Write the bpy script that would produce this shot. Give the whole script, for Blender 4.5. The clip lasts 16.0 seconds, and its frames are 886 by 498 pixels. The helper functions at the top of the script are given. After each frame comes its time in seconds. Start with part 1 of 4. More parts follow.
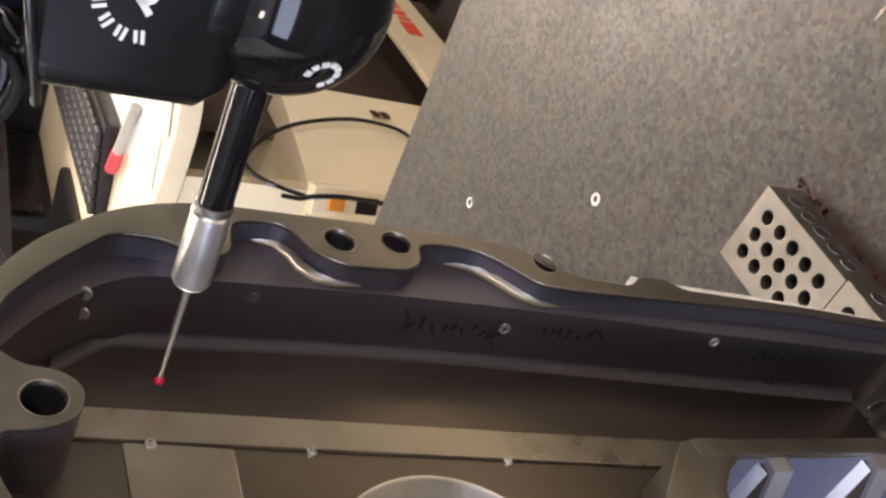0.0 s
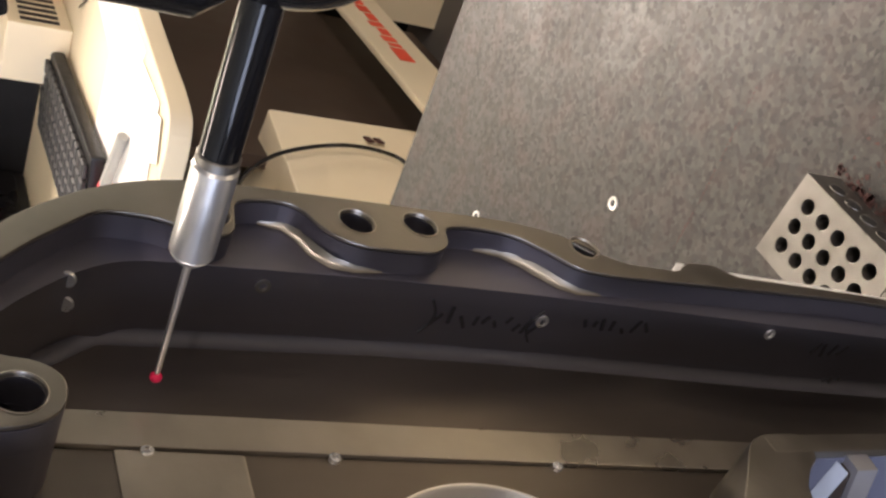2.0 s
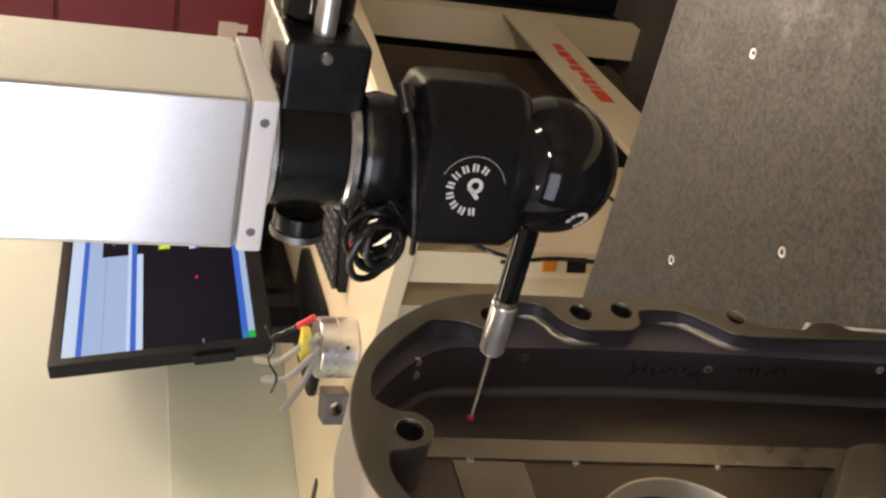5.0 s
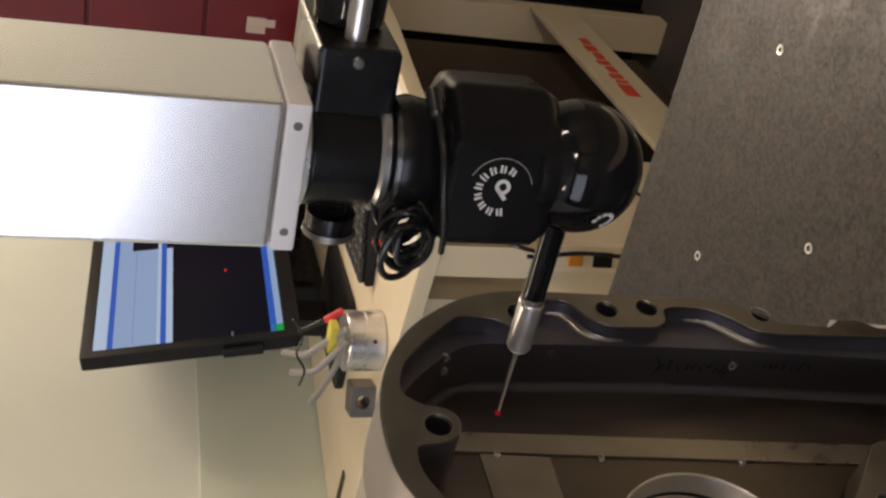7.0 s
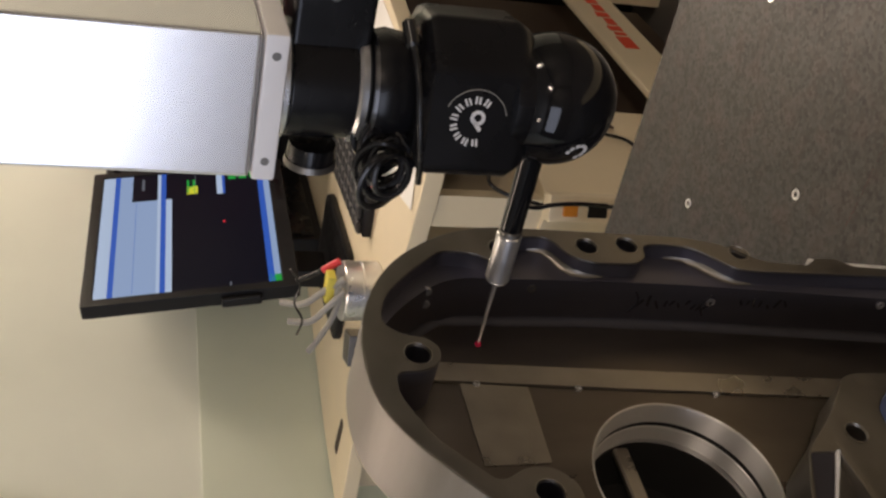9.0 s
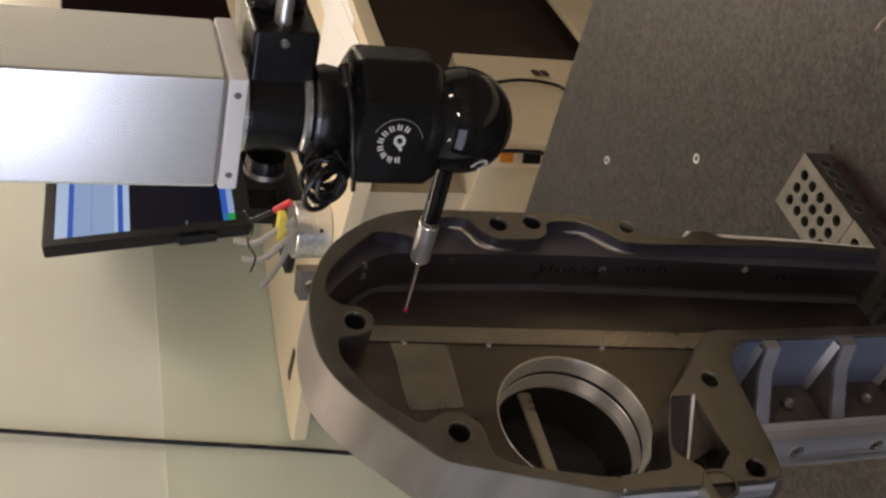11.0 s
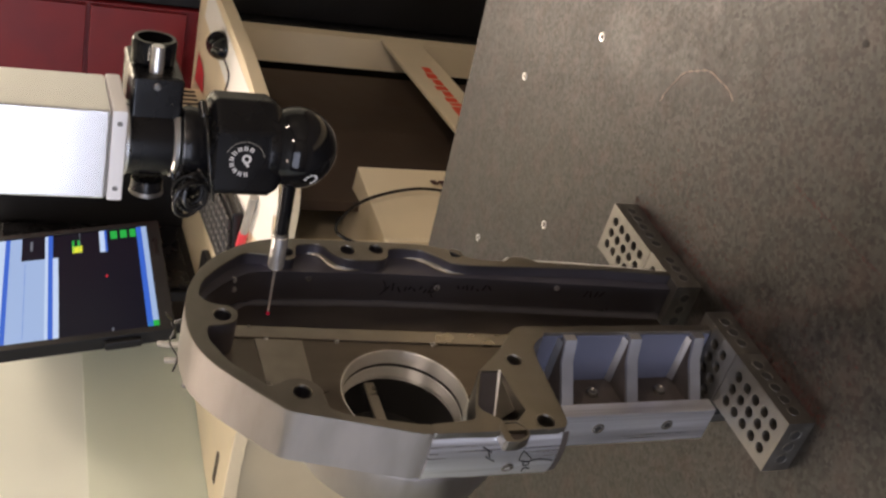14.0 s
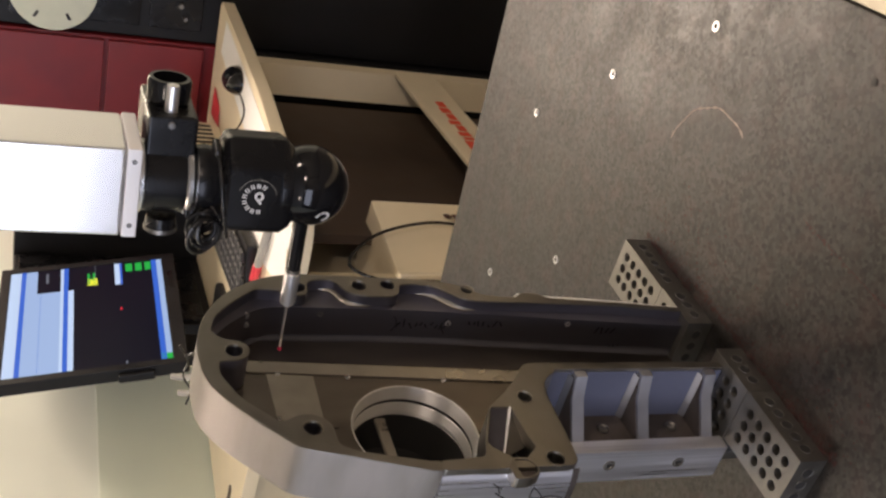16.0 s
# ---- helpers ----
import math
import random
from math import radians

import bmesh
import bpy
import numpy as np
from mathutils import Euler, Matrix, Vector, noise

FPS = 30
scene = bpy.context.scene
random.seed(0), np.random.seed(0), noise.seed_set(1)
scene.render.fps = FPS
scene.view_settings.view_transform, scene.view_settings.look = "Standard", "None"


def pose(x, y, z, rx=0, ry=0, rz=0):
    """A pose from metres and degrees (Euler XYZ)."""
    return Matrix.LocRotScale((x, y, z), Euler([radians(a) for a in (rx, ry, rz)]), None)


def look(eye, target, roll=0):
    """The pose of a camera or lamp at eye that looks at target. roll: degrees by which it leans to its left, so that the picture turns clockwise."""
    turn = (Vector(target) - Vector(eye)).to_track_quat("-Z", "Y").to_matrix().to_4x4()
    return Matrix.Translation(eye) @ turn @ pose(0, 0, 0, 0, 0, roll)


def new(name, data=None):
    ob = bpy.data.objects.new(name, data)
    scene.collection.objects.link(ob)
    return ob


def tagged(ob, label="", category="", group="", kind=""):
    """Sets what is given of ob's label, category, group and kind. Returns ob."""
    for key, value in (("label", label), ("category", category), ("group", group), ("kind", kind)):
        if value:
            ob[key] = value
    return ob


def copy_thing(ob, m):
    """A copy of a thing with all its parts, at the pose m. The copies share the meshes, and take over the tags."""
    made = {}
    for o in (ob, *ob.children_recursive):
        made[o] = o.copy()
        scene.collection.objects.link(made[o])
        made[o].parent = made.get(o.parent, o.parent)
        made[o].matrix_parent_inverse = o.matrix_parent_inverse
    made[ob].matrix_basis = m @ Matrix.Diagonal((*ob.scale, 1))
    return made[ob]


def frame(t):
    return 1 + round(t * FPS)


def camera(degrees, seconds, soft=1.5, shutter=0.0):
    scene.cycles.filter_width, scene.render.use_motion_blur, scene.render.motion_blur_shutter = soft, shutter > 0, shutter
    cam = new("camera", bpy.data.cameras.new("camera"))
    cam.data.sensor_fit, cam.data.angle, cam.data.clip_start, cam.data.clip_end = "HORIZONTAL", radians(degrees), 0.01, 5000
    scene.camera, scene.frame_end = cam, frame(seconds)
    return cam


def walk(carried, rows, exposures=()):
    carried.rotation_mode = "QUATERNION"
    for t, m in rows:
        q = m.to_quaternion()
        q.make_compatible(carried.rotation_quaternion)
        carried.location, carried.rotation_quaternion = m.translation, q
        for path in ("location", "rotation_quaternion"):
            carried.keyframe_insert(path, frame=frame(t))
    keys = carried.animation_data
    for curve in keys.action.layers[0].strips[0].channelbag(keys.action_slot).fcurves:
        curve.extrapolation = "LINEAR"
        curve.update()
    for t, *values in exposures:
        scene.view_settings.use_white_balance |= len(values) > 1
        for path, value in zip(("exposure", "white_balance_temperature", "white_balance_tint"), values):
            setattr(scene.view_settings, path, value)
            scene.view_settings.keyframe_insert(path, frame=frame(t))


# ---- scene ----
cam = camera(45.0, 16.0, soft=2.5)
# seconds, eye in metres, turn in degrees; the camera is held on its side
PATH = [
    (0.0, 0.1982, -0.2987, 0.4751, 9.43, 59.65, -46.01),
    (0.5, 0.1822, -0.2869, 0.4733, 8.40, 60.61, -47.61),
    (1.0, 0.1681, -0.2791, 0.4698, 8.52, 59.67, -48.81),
    (1.5, 0.1590, -0.2738, 0.4654, 8.73, 59.19, -49.29),
    (2.0, 0.1552, -0.2718, 0.4625, 8.80, 59.34, -49.34),
    (2.5, 0.1571, -0.2692, 0.4629, 7.87, 59.93, -49.62),
    (3.0, 0.1712, -0.2743, 0.4677, 8.79, 61.67, -50.99),
    (3.5, 0.2044, -0.3132, 0.4913, 9.95, 64.13, -51.48),
    (4.0, 0.2362, -0.3532, 0.5257, 9.30, 66.97, -51.42),
    (4.5, 0.2755, -0.3996, 0.5557, 6.35, 69.59, -52.75),
    (7.0, 0.2882, -0.4110, 0.5633, 6.25, 72.12, -51.92),
    (7.5, 0.2821, -0.4059, 0.5581, 6.32, 72.52, -51.29),
    (8.0, 0.2791, -0.3991, 0.5562, 5.67, 72.87, -50.62),
    (10.5, 0.3420, -0.4906, 0.5622, 2.27, 70.72, -52.43),
    (11.0, 0.3760, -0.4945, 0.5795, -0.37, 69.70, -51.96),
    (11.5, 0.4006, -0.5269, 0.5811, -1.76, 69.68, -52.13),
    (12.0, 0.3784, -0.6108, 0.5609, -0.80, 66.86, -56.80),
    (12.5, 0.3759, -0.6455, 0.5581, 2.29, 65.51, -56.74),
    (13.0, 0.3780, -0.6566, 0.5602, 2.67, 65.46, -57.22),
    (13.5, 0.3874, -0.6727, 0.5663, 2.72, 66.15, -57.21),
    (14.0, 0.3989, -0.6874, 0.5705, 2.82, 66.88, -57.14),
    (14.5, 0.4032, -0.6926, 0.5715, 3.27, 67.42, -57.05),
    (15.0, 0.4058, -0.6926, 0.5716, 4.12, 67.72, -56.56),
    (15.5, 0.4058, -0.6906, 0.5709, 4.46, 67.67, -56.67),
    (16.0, 0.4045, -0.6905, 0.5700, 4.95, 67.64, -56.68),
]
EXPOSURE = [
    (0.0, 0.88, 6050, 10), (1.0, 0.80, 6050, 10), (3.0, 0.78, 6050, 10), (3.5, 0.84, 6300, 10), (4.0, 0.46, 6600, 10), (4.5, 0.18, 6850, 10), (7.0, -0.58, 6600, 10), (8.0, -0.62, 6600, 10), (10.5, -0.50, 6300, 10), (11.5, -0.60, 6500, 10),
    (12.0, -0.46, 6350, 11), (12.6, -0.24, 6400, 11), (14.0, -0.04, 6450, 11), (16.0, 0.0, 6420, 11),
]
walk(cam, [(t, pose(x, y, z, rx, ry, rz)) for t, x, y, z, rx, ry, rz in PATH], EXPOSURE)

# ---- world and light ----
FLOOR_Z = -0.62
CEIL_Z = 1.75
world = bpy.data.worlds.new("world")
scene.world = world
world.use_nodes = True
world.node_tree.nodes["Background"].inputs[0].default_value = (0.9, 0.95, 1.0, 1)
world.node_tree.nodes["Background"].inputs[1].default_value = 0.006


def area(name, at, target, sx, sy, watts, colour):
    data = bpy.data.lights.new(name, "AREA")
    data.shape, data.size, data.size_y, data.energy, data.color = "RECTANGLE", sx, sy, watts, colour
    ob = new(name, data)
    ob.matrix_world = look(at, target)
    return ob


WARM = (1.0, 0.81, 0.66)
COOL = (0.76, 0.81, 1.0)
# unseen tubes, added to brighten the wall and desk and the granite's sheen
area("unseen_tube_lamp", (-0.98, 0.30, CEIL_Z - 0.12), (-0.96, 0.32, 0), 0.16, 1.2, 10, WARM)
area("unseen_tube_lamp", (0.15, 2.42, CEIL_Z - 0.12), (0.15, 2.37, 0), 1.5, 0.3, 70, WARM)
# more ceiling lamps behind the camera, and a bright window; all unseen, known from reflections
LAMPS = ((2.4, 0.06, 0.10, 0.7, 29.0), (2.2, -2.25, 0.28, 0.28, 48.0), (-0.62, -1.95, 0.28, 0.28, 7.0))
for lx, ly, lw, ll, watts in LAMPS:
    area("ceiling_lamp", (lx, ly, CEIL_Z - 0.11), (lx * 0.98, ly * 0.98, 0), lw, ll, watts, WARM)
area("window_lamp", (-0.65, -3.08, 0.96), (-0.65, 0.0, 0.90), 2.7, 0.95, 44, COOL)


# ---- materials ----
def material(name, colour, rough=0.5, metal=0.0, vary=0.15, scale=30.0, bump=0.0, bump_scale=200.0, stretch=(1, 1, 1), spec=0.5, rough_vary=0.1, coat=0.0):
    m = bpy.data.materials.new(name)
    m.use_nodes = True
    nt = m.node_tree
    b = nt.nodes["Principled BSDF"]
    b.inputs["Metallic"].default_value = metal
    b.inputs["Specular IOR Level"].default_value = spec
    b.inputs["Coat Weight"].default_value = coat
    co = nt.nodes.new("ShaderNodeTexCoord")
    mp = nt.nodes.new("ShaderNodeMapping")
    mp.inputs["Scale"].default_value = stretch
    nt.links.new(co.outputs["Object"], mp.inputs["Vector"])
    n1 = nt.nodes.new("ShaderNodeTexNoise")
    n1.inputs["Scale"].default_value, n1.inputs["Detail"].default_value = scale, 8
    nt.links.new(mp.outputs["Vector"], n1.inputs["Vector"])
    n2 = nt.nodes.new("ShaderNodeTexNoise")
    n2.inputs["Scale"].default_value, n2.inputs["Detail"].default_value = scale * 0.17, 4
    nt.links.new(mp.outputs["Vector"], n2.inputs["Vector"])
    add = nt.nodes.new("ShaderNodeMath")
    add.operation = "ADD"
    nt.links.new(n1.outputs["Fac"], add.inputs[0])
    nt.links.new(n2.outputs["Fac"], add.inputs[1])
    ramp = nt.nodes.new("ShaderNodeMapRange")
    ramp.inputs[1].default_value, ramp.inputs[2].default_value = 0.7, 1.3
    ramp.inputs[3].default_value, ramp.inputs[4].default_value = 1 - vary, 1 + vary
    nt.links.new(add.outputs[0], ramp.inputs[0])
    mul = nt.nodes.new("ShaderNodeVectorMath")
    mul.operation = "SCALE"
    mul.inputs[0].default_value = colour
    nt.links.new(ramp.outputs[0], mul.inputs["Scale"])
    nt.links.new(mul.outputs[0], b.inputs["Base Color"])
    rr = nt.nodes.new("ShaderNodeMapRange")
    rr.inputs[1].default_value, rr.inputs[2].default_value = 0.7, 1.3
    rr.inputs[3].default_value, rr.inputs[4].default_value = max(0.02, rough - rough_vary), min(1, rough + rough_vary)
    nt.links.new(add.outputs[0], rr.inputs[0])
    nt.links.new(rr.outputs[0], b.inputs["Roughness"])
    if bump:
        n3 = nt.nodes.new("ShaderNodeTexNoise")
        n3.inputs["Scale"].default_value, n3.inputs["Detail"].default_value = bump_scale, 4
        nt.links.new(mp.outputs["Vector"], n3.inputs["Vector"])
        bp = nt.nodes.new("ShaderNodeBump")
        bp.inputs["Strength"].default_value, bp.inputs["Distance"].default_value = bump, 0.001
        nt.links.new(n3.outputs["Fac"], bp.inputs["Height"])
        nt.links.new(bp.outputs["Normal"], b.inputs["Normal"])
    return m


def glowing(name, colour, strength):
    m = bpy.data.materials.new(name)
    m.use_nodes = True
    b = m.node_tree.nodes["Principled BSDF"]
    b.inputs["Base Color"].default_value = (0.004, 0.004, 0.004, 1)
    b.inputs["Emission Color"].default_value = (*colour, 1)
    b.inputs["Emission Strength"].default_value = strength
    b.inputs["Roughness"].default_value = 0.3
    b.inputs["Specular IOR Level"].default_value = 0.15
    return m


def granite_material():
    m = material("granite", (0.0118, 0.0099, 0.0081), rough=0.43, vary=0.8, scale=110, bump=0.04, bump_scale=500, rough_vary=0.10, spec=0.5)
    nt = m.node_tree
    b = nt.nodes["Principled BSDF"]
    vor = nt.nodes.new("ShaderNodeTexVoronoi")
    vor.inputs["Scale"].default_value = 290
    co = nt.nodes["Texture Coordinate"]
    nt.links.new(co.outputs["Object"], vor.inputs["Vector"])
    rng = nt.nodes.new("ShaderNodeMapRange")
    rng.inputs[1].default_value, rng.inputs[2].default_value = 0.1, 0.9
    rng.inputs[3].default_value, rng.inputs[4].default_value = 0.5, 1.6
    gl = nt.nodes.new("ShaderNodeMapRange")
    gl.inputs[1].default_value, gl.inputs[2].default_value = 0.1, 0.9
    gl.inputs[3].default_value, gl.inputs[4].default_value = 0.44, 0.70
    nt.links.new(gl.outputs[0], b.inputs["Specular IOR Level"])
    sep = nt.nodes.new("ShaderNodeSeparateColor")
    nt.links.new(vor.outputs["Color"], sep.inputs[0])
    nt.links.new(sep.outputs[0], rng.inputs[0])
    nt.links.new(sep.outputs[1], gl.inputs[0])
    old = b.inputs["Base Color"].links[0].from_socket
    mul = nt.nodes.new("ShaderNodeVectorMath")
    mul.operation = "SCALE"
    nt.links.new(old, mul.inputs[0])
    nt.links.new(rng.outputs[0], mul.inputs["Scale"])
    # faint rust-brown patches
    pn = nt.nodes.new("ShaderNodeTexNoise")
    pn.inputs["Scale"].default_value, pn.inputs["Detail"].default_value = 34, 8
    nt.links.new(co.outputs["Object"], pn.inputs["Vector"])
    pr = nt.nodes.new("ShaderNodeMapRange")
    pr.inputs[1].default_value, pr.inputs[2].default_value, pr.inputs[4].default_value = 0.48, 0.66, 0.7
    nt.links.new(pn.outputs["Fac"], pr.inputs[0])
    mix = nt.nodes.new("ShaderNodeMixRGB")
    mix.inputs[2].default_value = (0.027, 0.0140, 0.0108, 1)
    nt.links.new(pr.outputs[0], mix.inputs[0])
    nt.links.new(mul.outputs[0], mix.inputs[1])
    nt.links.new(mix.outputs[0], b.inputs["Base Color"])
    return m


GRANITE = granite_material()


def turned_material():
    """Lathe-turned bright aluminium: fine grooves spread the gloss along the axis."""
    m = material("lathe_turned_aluminium", (0.98, 0.96, 0.94), rough=0.47, metal=1.0, vary=0.05, scale=80, rough_vary=0.03)
    nt = m.node_tree
    tan = nt.nodes.new("ShaderNodeTangent")
    tan.direction_type, tan.axis = "RADIAL", "Y"
    b = nt.nodes["Principled BSDF"]
    b.inputs["Anisotropic"].default_value = 0.9
    b.inputs["Anisotropic Rotation"].default_value = 0.25
    nt.links.new(tan.outputs[0], b.inputs["Tangent"])
    return m


TURNED = turned_material()
# darker copy of the machined metal: the floor's dark reflections are put into its colour
MILL_FLOOR = material("shaded_milled_floor", (0.182, 0.160, 0.138), rough=0.33, metal=1.0, vary=0.16, scale=50, bump=0.10, bump_scale=220, stretch=(1, 1, 0.3), rough_vary=0.08)
# darkened in colour to subdue the highlight along the wall's foot
FILLET = material("darkened_fillet", (0.115, 0.112, 0.125), rough=0.70, metal=0.8, vary=0.15, scale=40, bump=0.15, bump_scale=120, stretch=(1, 1, 0.12))
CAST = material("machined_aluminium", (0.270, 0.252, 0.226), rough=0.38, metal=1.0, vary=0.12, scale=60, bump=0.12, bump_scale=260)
# brushed side faces; their shade and the window's blue are put into the colour
CAST_SIDE = material("shaded_brushed_aluminium", (0.200, 0.196, 0.234), rough=0.50, metal=1.0, vary=0.20, scale=40, bump=0.15, bump_scale=120, stretch=(1, 1, 0.12))
FLANK = material("brushed_flank", (0.305, 0.280, 0.266), rough=0.44, metal=1.0, vary=0.22, scale=70, bump=0.25, bump_scale=160, stretch=(1, 0.25, 1), rough_vary=0.12)
# lighter base colour, with part of the reflected sheen painted in
LAND = material("sheen_milled_land", (0.40, 0.37, 0.32), rough=0.33, metal=0.95, vary=0.14, scale=60, bump=0.1, bump_scale=200)
# darkened metal: the shade inside recesses and on rib sides is painted in
SHADED_CAST = material("shaded_casting", (0.088, 0.074, 0.068), rough=0.6, metal=0.5, vary=0.25, scale=90, bump=0.3, bump_scale=400)
STREAK = material("streaked_aluminium", (0.80, 0.81, 0.87), rough=0.38, metal=0.95, vary=0.20, scale=420, bump=0.25, bump_scale=500, stretch=(1, 1, 0.02), rough_vary=0.12)
# pale copy of the casing metal for the light caught on rib edges
RIB = material("lit_rib_aluminium", (0.54, 0.55, 0.60), rough=0.42, metal=0.95, vary=0.08, scale=60, bump=0.1, bump_scale=150)
# near-white colour paints the light reflected on edges
GLINT = material("glint_pale_edge", (0.80, 0.79, 0.78), rough=0.5, metal=0.35, vary=0.2, scale=150, bump=0.2, bump_scale=400)
# bay wall metal; the window's blue and the bay's shade are put into the colour
MILLED = material("blue_shaded_aluminium", (0.112, 0.122, 0.180), rough=0.62, metal=0.15, vary=0.10, scale=45, bump=0.1, bump_scale=150, stretch=(1, 1, 0.2))
# near-black colour stands in for the shade inside holes, groove and slots
DARK = material("recess_shade", (0.02, 0.019, 0.018), rough=0.6, vary=0.2)
STEEL = material("ground_steel", (0.205, 0.195, 0.18), rough=0.40, metal=0.9, vary=0.12, scale=120, bump=0.08, bump_scale=300)
BLACK = material("black_anodised", (0.007, 0.007, 0.008), rough=0.26, vary=0.2, spec=0.3)
GLOSS = material("black_gloss", (0.007, 0.007, 0.008), rough=0.07, vary=0.1, rough_vary=0.03, spec=0.35)
CABLE = material("black_cable", (0.010, 0.010, 0.011), rough=0.22, vary=0.2)
RAM = material("ram_aluminium", (0.96, 0.95, 0.95), rough=0.25, metal=0.85, vary=0.02, scale=20, bump=0.0, bump_scale=90, stretch=(1, 1, 0.1), rough_vary=0.008)
RAM_END = material("ram_end_plate", (0.88, 0.87, 0.88), rough=0.45, metal=0.1, vary=0.04)
SILVER = material("satin_silver", (0.78, 0.78, 0.78), rough=0.30, metal=0.9, vary=0.06, scale=120, rough_vary=0.05)
RUBY = material("ruby", (0.65, 0.02, 0.08), rough=0.1, vary=0.05)
BEIGE = material("beige_laminate", (0.78, 0.68, 0.49), rough=0.5, vary=0.05, scale=12, bump=0.05, bump_scale=500)
BEIGE_DARK = material("beige_steel_panel", (0.60, 0.52, 0.37), rough=0.5, vary=0.06, scale=10)
# dark brown that paints in shade, under the desk and in its cable slot
BROWN = material("brown_shade_fill", (0.055, 0.036, 0.025), rough=0.6, vary=0.2, scale=12)
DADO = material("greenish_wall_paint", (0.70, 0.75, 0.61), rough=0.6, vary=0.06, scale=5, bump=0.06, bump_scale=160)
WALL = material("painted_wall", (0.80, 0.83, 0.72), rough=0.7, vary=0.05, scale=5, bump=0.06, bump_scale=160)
# grey chosen for unseen walls, so that the metal reflects less light
DIM_WALL = material("dim_unseen_wall", (0.22, 0.21, 0.19), rough=0.7, vary=0.08, scale=5, bump=0.06, bump_scale=160)
FLOOR = material("workshop_floor", (0.12, 0.11, 0.10), rough=0.6, vary=0.25, scale=6)
CEIL = material("ceiling_paint", (0.7, 0.68, 0.62), rough=0.8, vary=0.05, scale=4)
RED = material("dark_red_paint", (0.190, 0.0095, 0.013), rough=0.45, vary=0.15, scale=14)
RED_INK = material("red_print", (0.80, 0.10, 0.05), rough=0.5, vary=0.05)
PAPER = material("paper", (0.90, 0.89, 0.86), rough=0.7, vary=0.04, scale=10)
PLASTIC = material("black_plastic", (0.011, 0.011, 0.012), rough=0.45, vary=0.15, scale=60, bump=0.05, spec=0.25)
MESH_BLACK = material("black_mesh", (0.02, 0.02, 0.021), rough=0.55, vary=0.4, scale=300, bump=0.5, bump_scale=500)
WHITE_INK = material("white_print", (0.75, 0.75, 0.75), rough=0.5, vary=0.03)
INK = material("marker_ink", (0.010, 0.010, 0.012), rough=0.5, vary=0.1)
TAG = material("paper_tag", (0.75, 0.62, 0.50), rough=0.6, vary=0.1)
ORANGE = material("orange_switch", (0.75, 0.28, 0.03), rough=0.4, vary=0.05)
CORD = material("grey_cord", (0.35, 0.34, 0.31), rough=0.6, vary=0.1)
YELLOW = material("yellow_plastic", (0.75, 0.65, 0.10), rough=0.5, vary=0.05)
PINK = material("red_plastic", (0.72, 0.05, 0.07), rough=0.4, vary=0.05)
DISC = material("pale_disc", (0.62, 0.66, 0.55), rough=0.6, vary=0.06)
SCUFF = material("pale_scuff", (0.24, 0.19, 0.16), rough=0.6, vary=0.3, scale=200)
RUST = material("rust_stain", (0.050, 0.016, 0.013), rough=0.7, vary=0.4, scale=120)


# ---- building helpers ----
def finish(bm, name, mat, parent=None, label="", smooth=40):
    me = bpy.data.meshes.new(name)
    bm.normal_update()
    normals = []
    if smooth:
        # large faces stay flat: corner normals weighted by area
        limit = math.cos(radians(smooth))
        areas = {f: f.calc_area() for f in bm.faces}
        for f in bm.faces:
            for v in f.verts:
                n = Vector((0, 0, 0))
                for g in v.link_faces:
                    if g.normal.dot(f.normal) > limit:
                        n += g.normal * areas[g]
                normals.append(n.normalized() if n.length > 0 else f.normal.copy())
    bm.to_mesh(me)
    bm.free()
    me.materials.append(mat)
    if smooth:
        me.shade_smooth()
        me.normals_split_custom_set(normals)
    ob = new(name, me)
    if parent:
        ob.parent = parent
    if label:
        tagged(ob, label)
    return ob


def part(name, bm, mat, parent, label="", smooth=40):
    return finish(bm, name, mat, parent, label, smooth)


def thing(name, m=None, label="", category="", group="", kind=""):
    ob = new(name)
    ob.empty_display_size = 0.02
    if m is not None:
        ob.matrix_world = m
    return tagged(ob, label, category, group, kind)


def box(lo, hi, bevel=0.0, seg=2, m=None):
    bm = bmesh.new()
    bmesh.ops.create_cube(bm, size=1)
    lo, hi = Vector(lo), Vector(hi)
    for v in bm.verts:
        v.co = Vector(((lo.x + hi.x) / 2 + v.co.x * (hi.x - lo.x), (lo.y + hi.y) / 2 + v.co.y * (hi.y - lo.y), (lo.z + hi.z) / 2 + v.co.z * (hi.z - lo.z)))
    if bevel:
        bmesh.ops.bevel(bm, geom=bm.edges[:], offset=bevel, segments=seg, affect="EDGES", profile=0.5)
    if m is not None:
        bmesh.ops.transform(bm, matrix=m, verts=bm.verts)
    return bm


def lathe(profile, n=32, m=None):
    """Turns (radius, height) pairs round the z axis."""
    bm = bmesh.new()
    rings = []
    for r, h in profile:
        if r < 1e-6:
            rings.append([bm.verts.new((0, 0, h))])
        else:
            rings.append([bm.verts.new((r * math.cos(2 * math.pi * k / n), r * math.sin(2 * math.pi * k / n), h)) for k in range(n)])
    for a, b in zip(rings, rings[1:]):
        for k in range(n):
            q = (k + 1) % n
            if len(a) == 1 and len(b) == 1:
                continue
            if len(a) == 1:
                bm.faces.new((a[0], b[q], b[k]))
            elif len(b) == 1:
                bm.faces.new((a[k], a[q], b[0]))
            else:
                bm.faces.new((a[k], a[q], b[q], b[k]))
    bmesh.ops.recalc_face_normals(bm, faces=bm.faces)
    if m is not None:
        bmesh.ops.transform(bm, matrix=m, verts=bm.verts)
    return bm


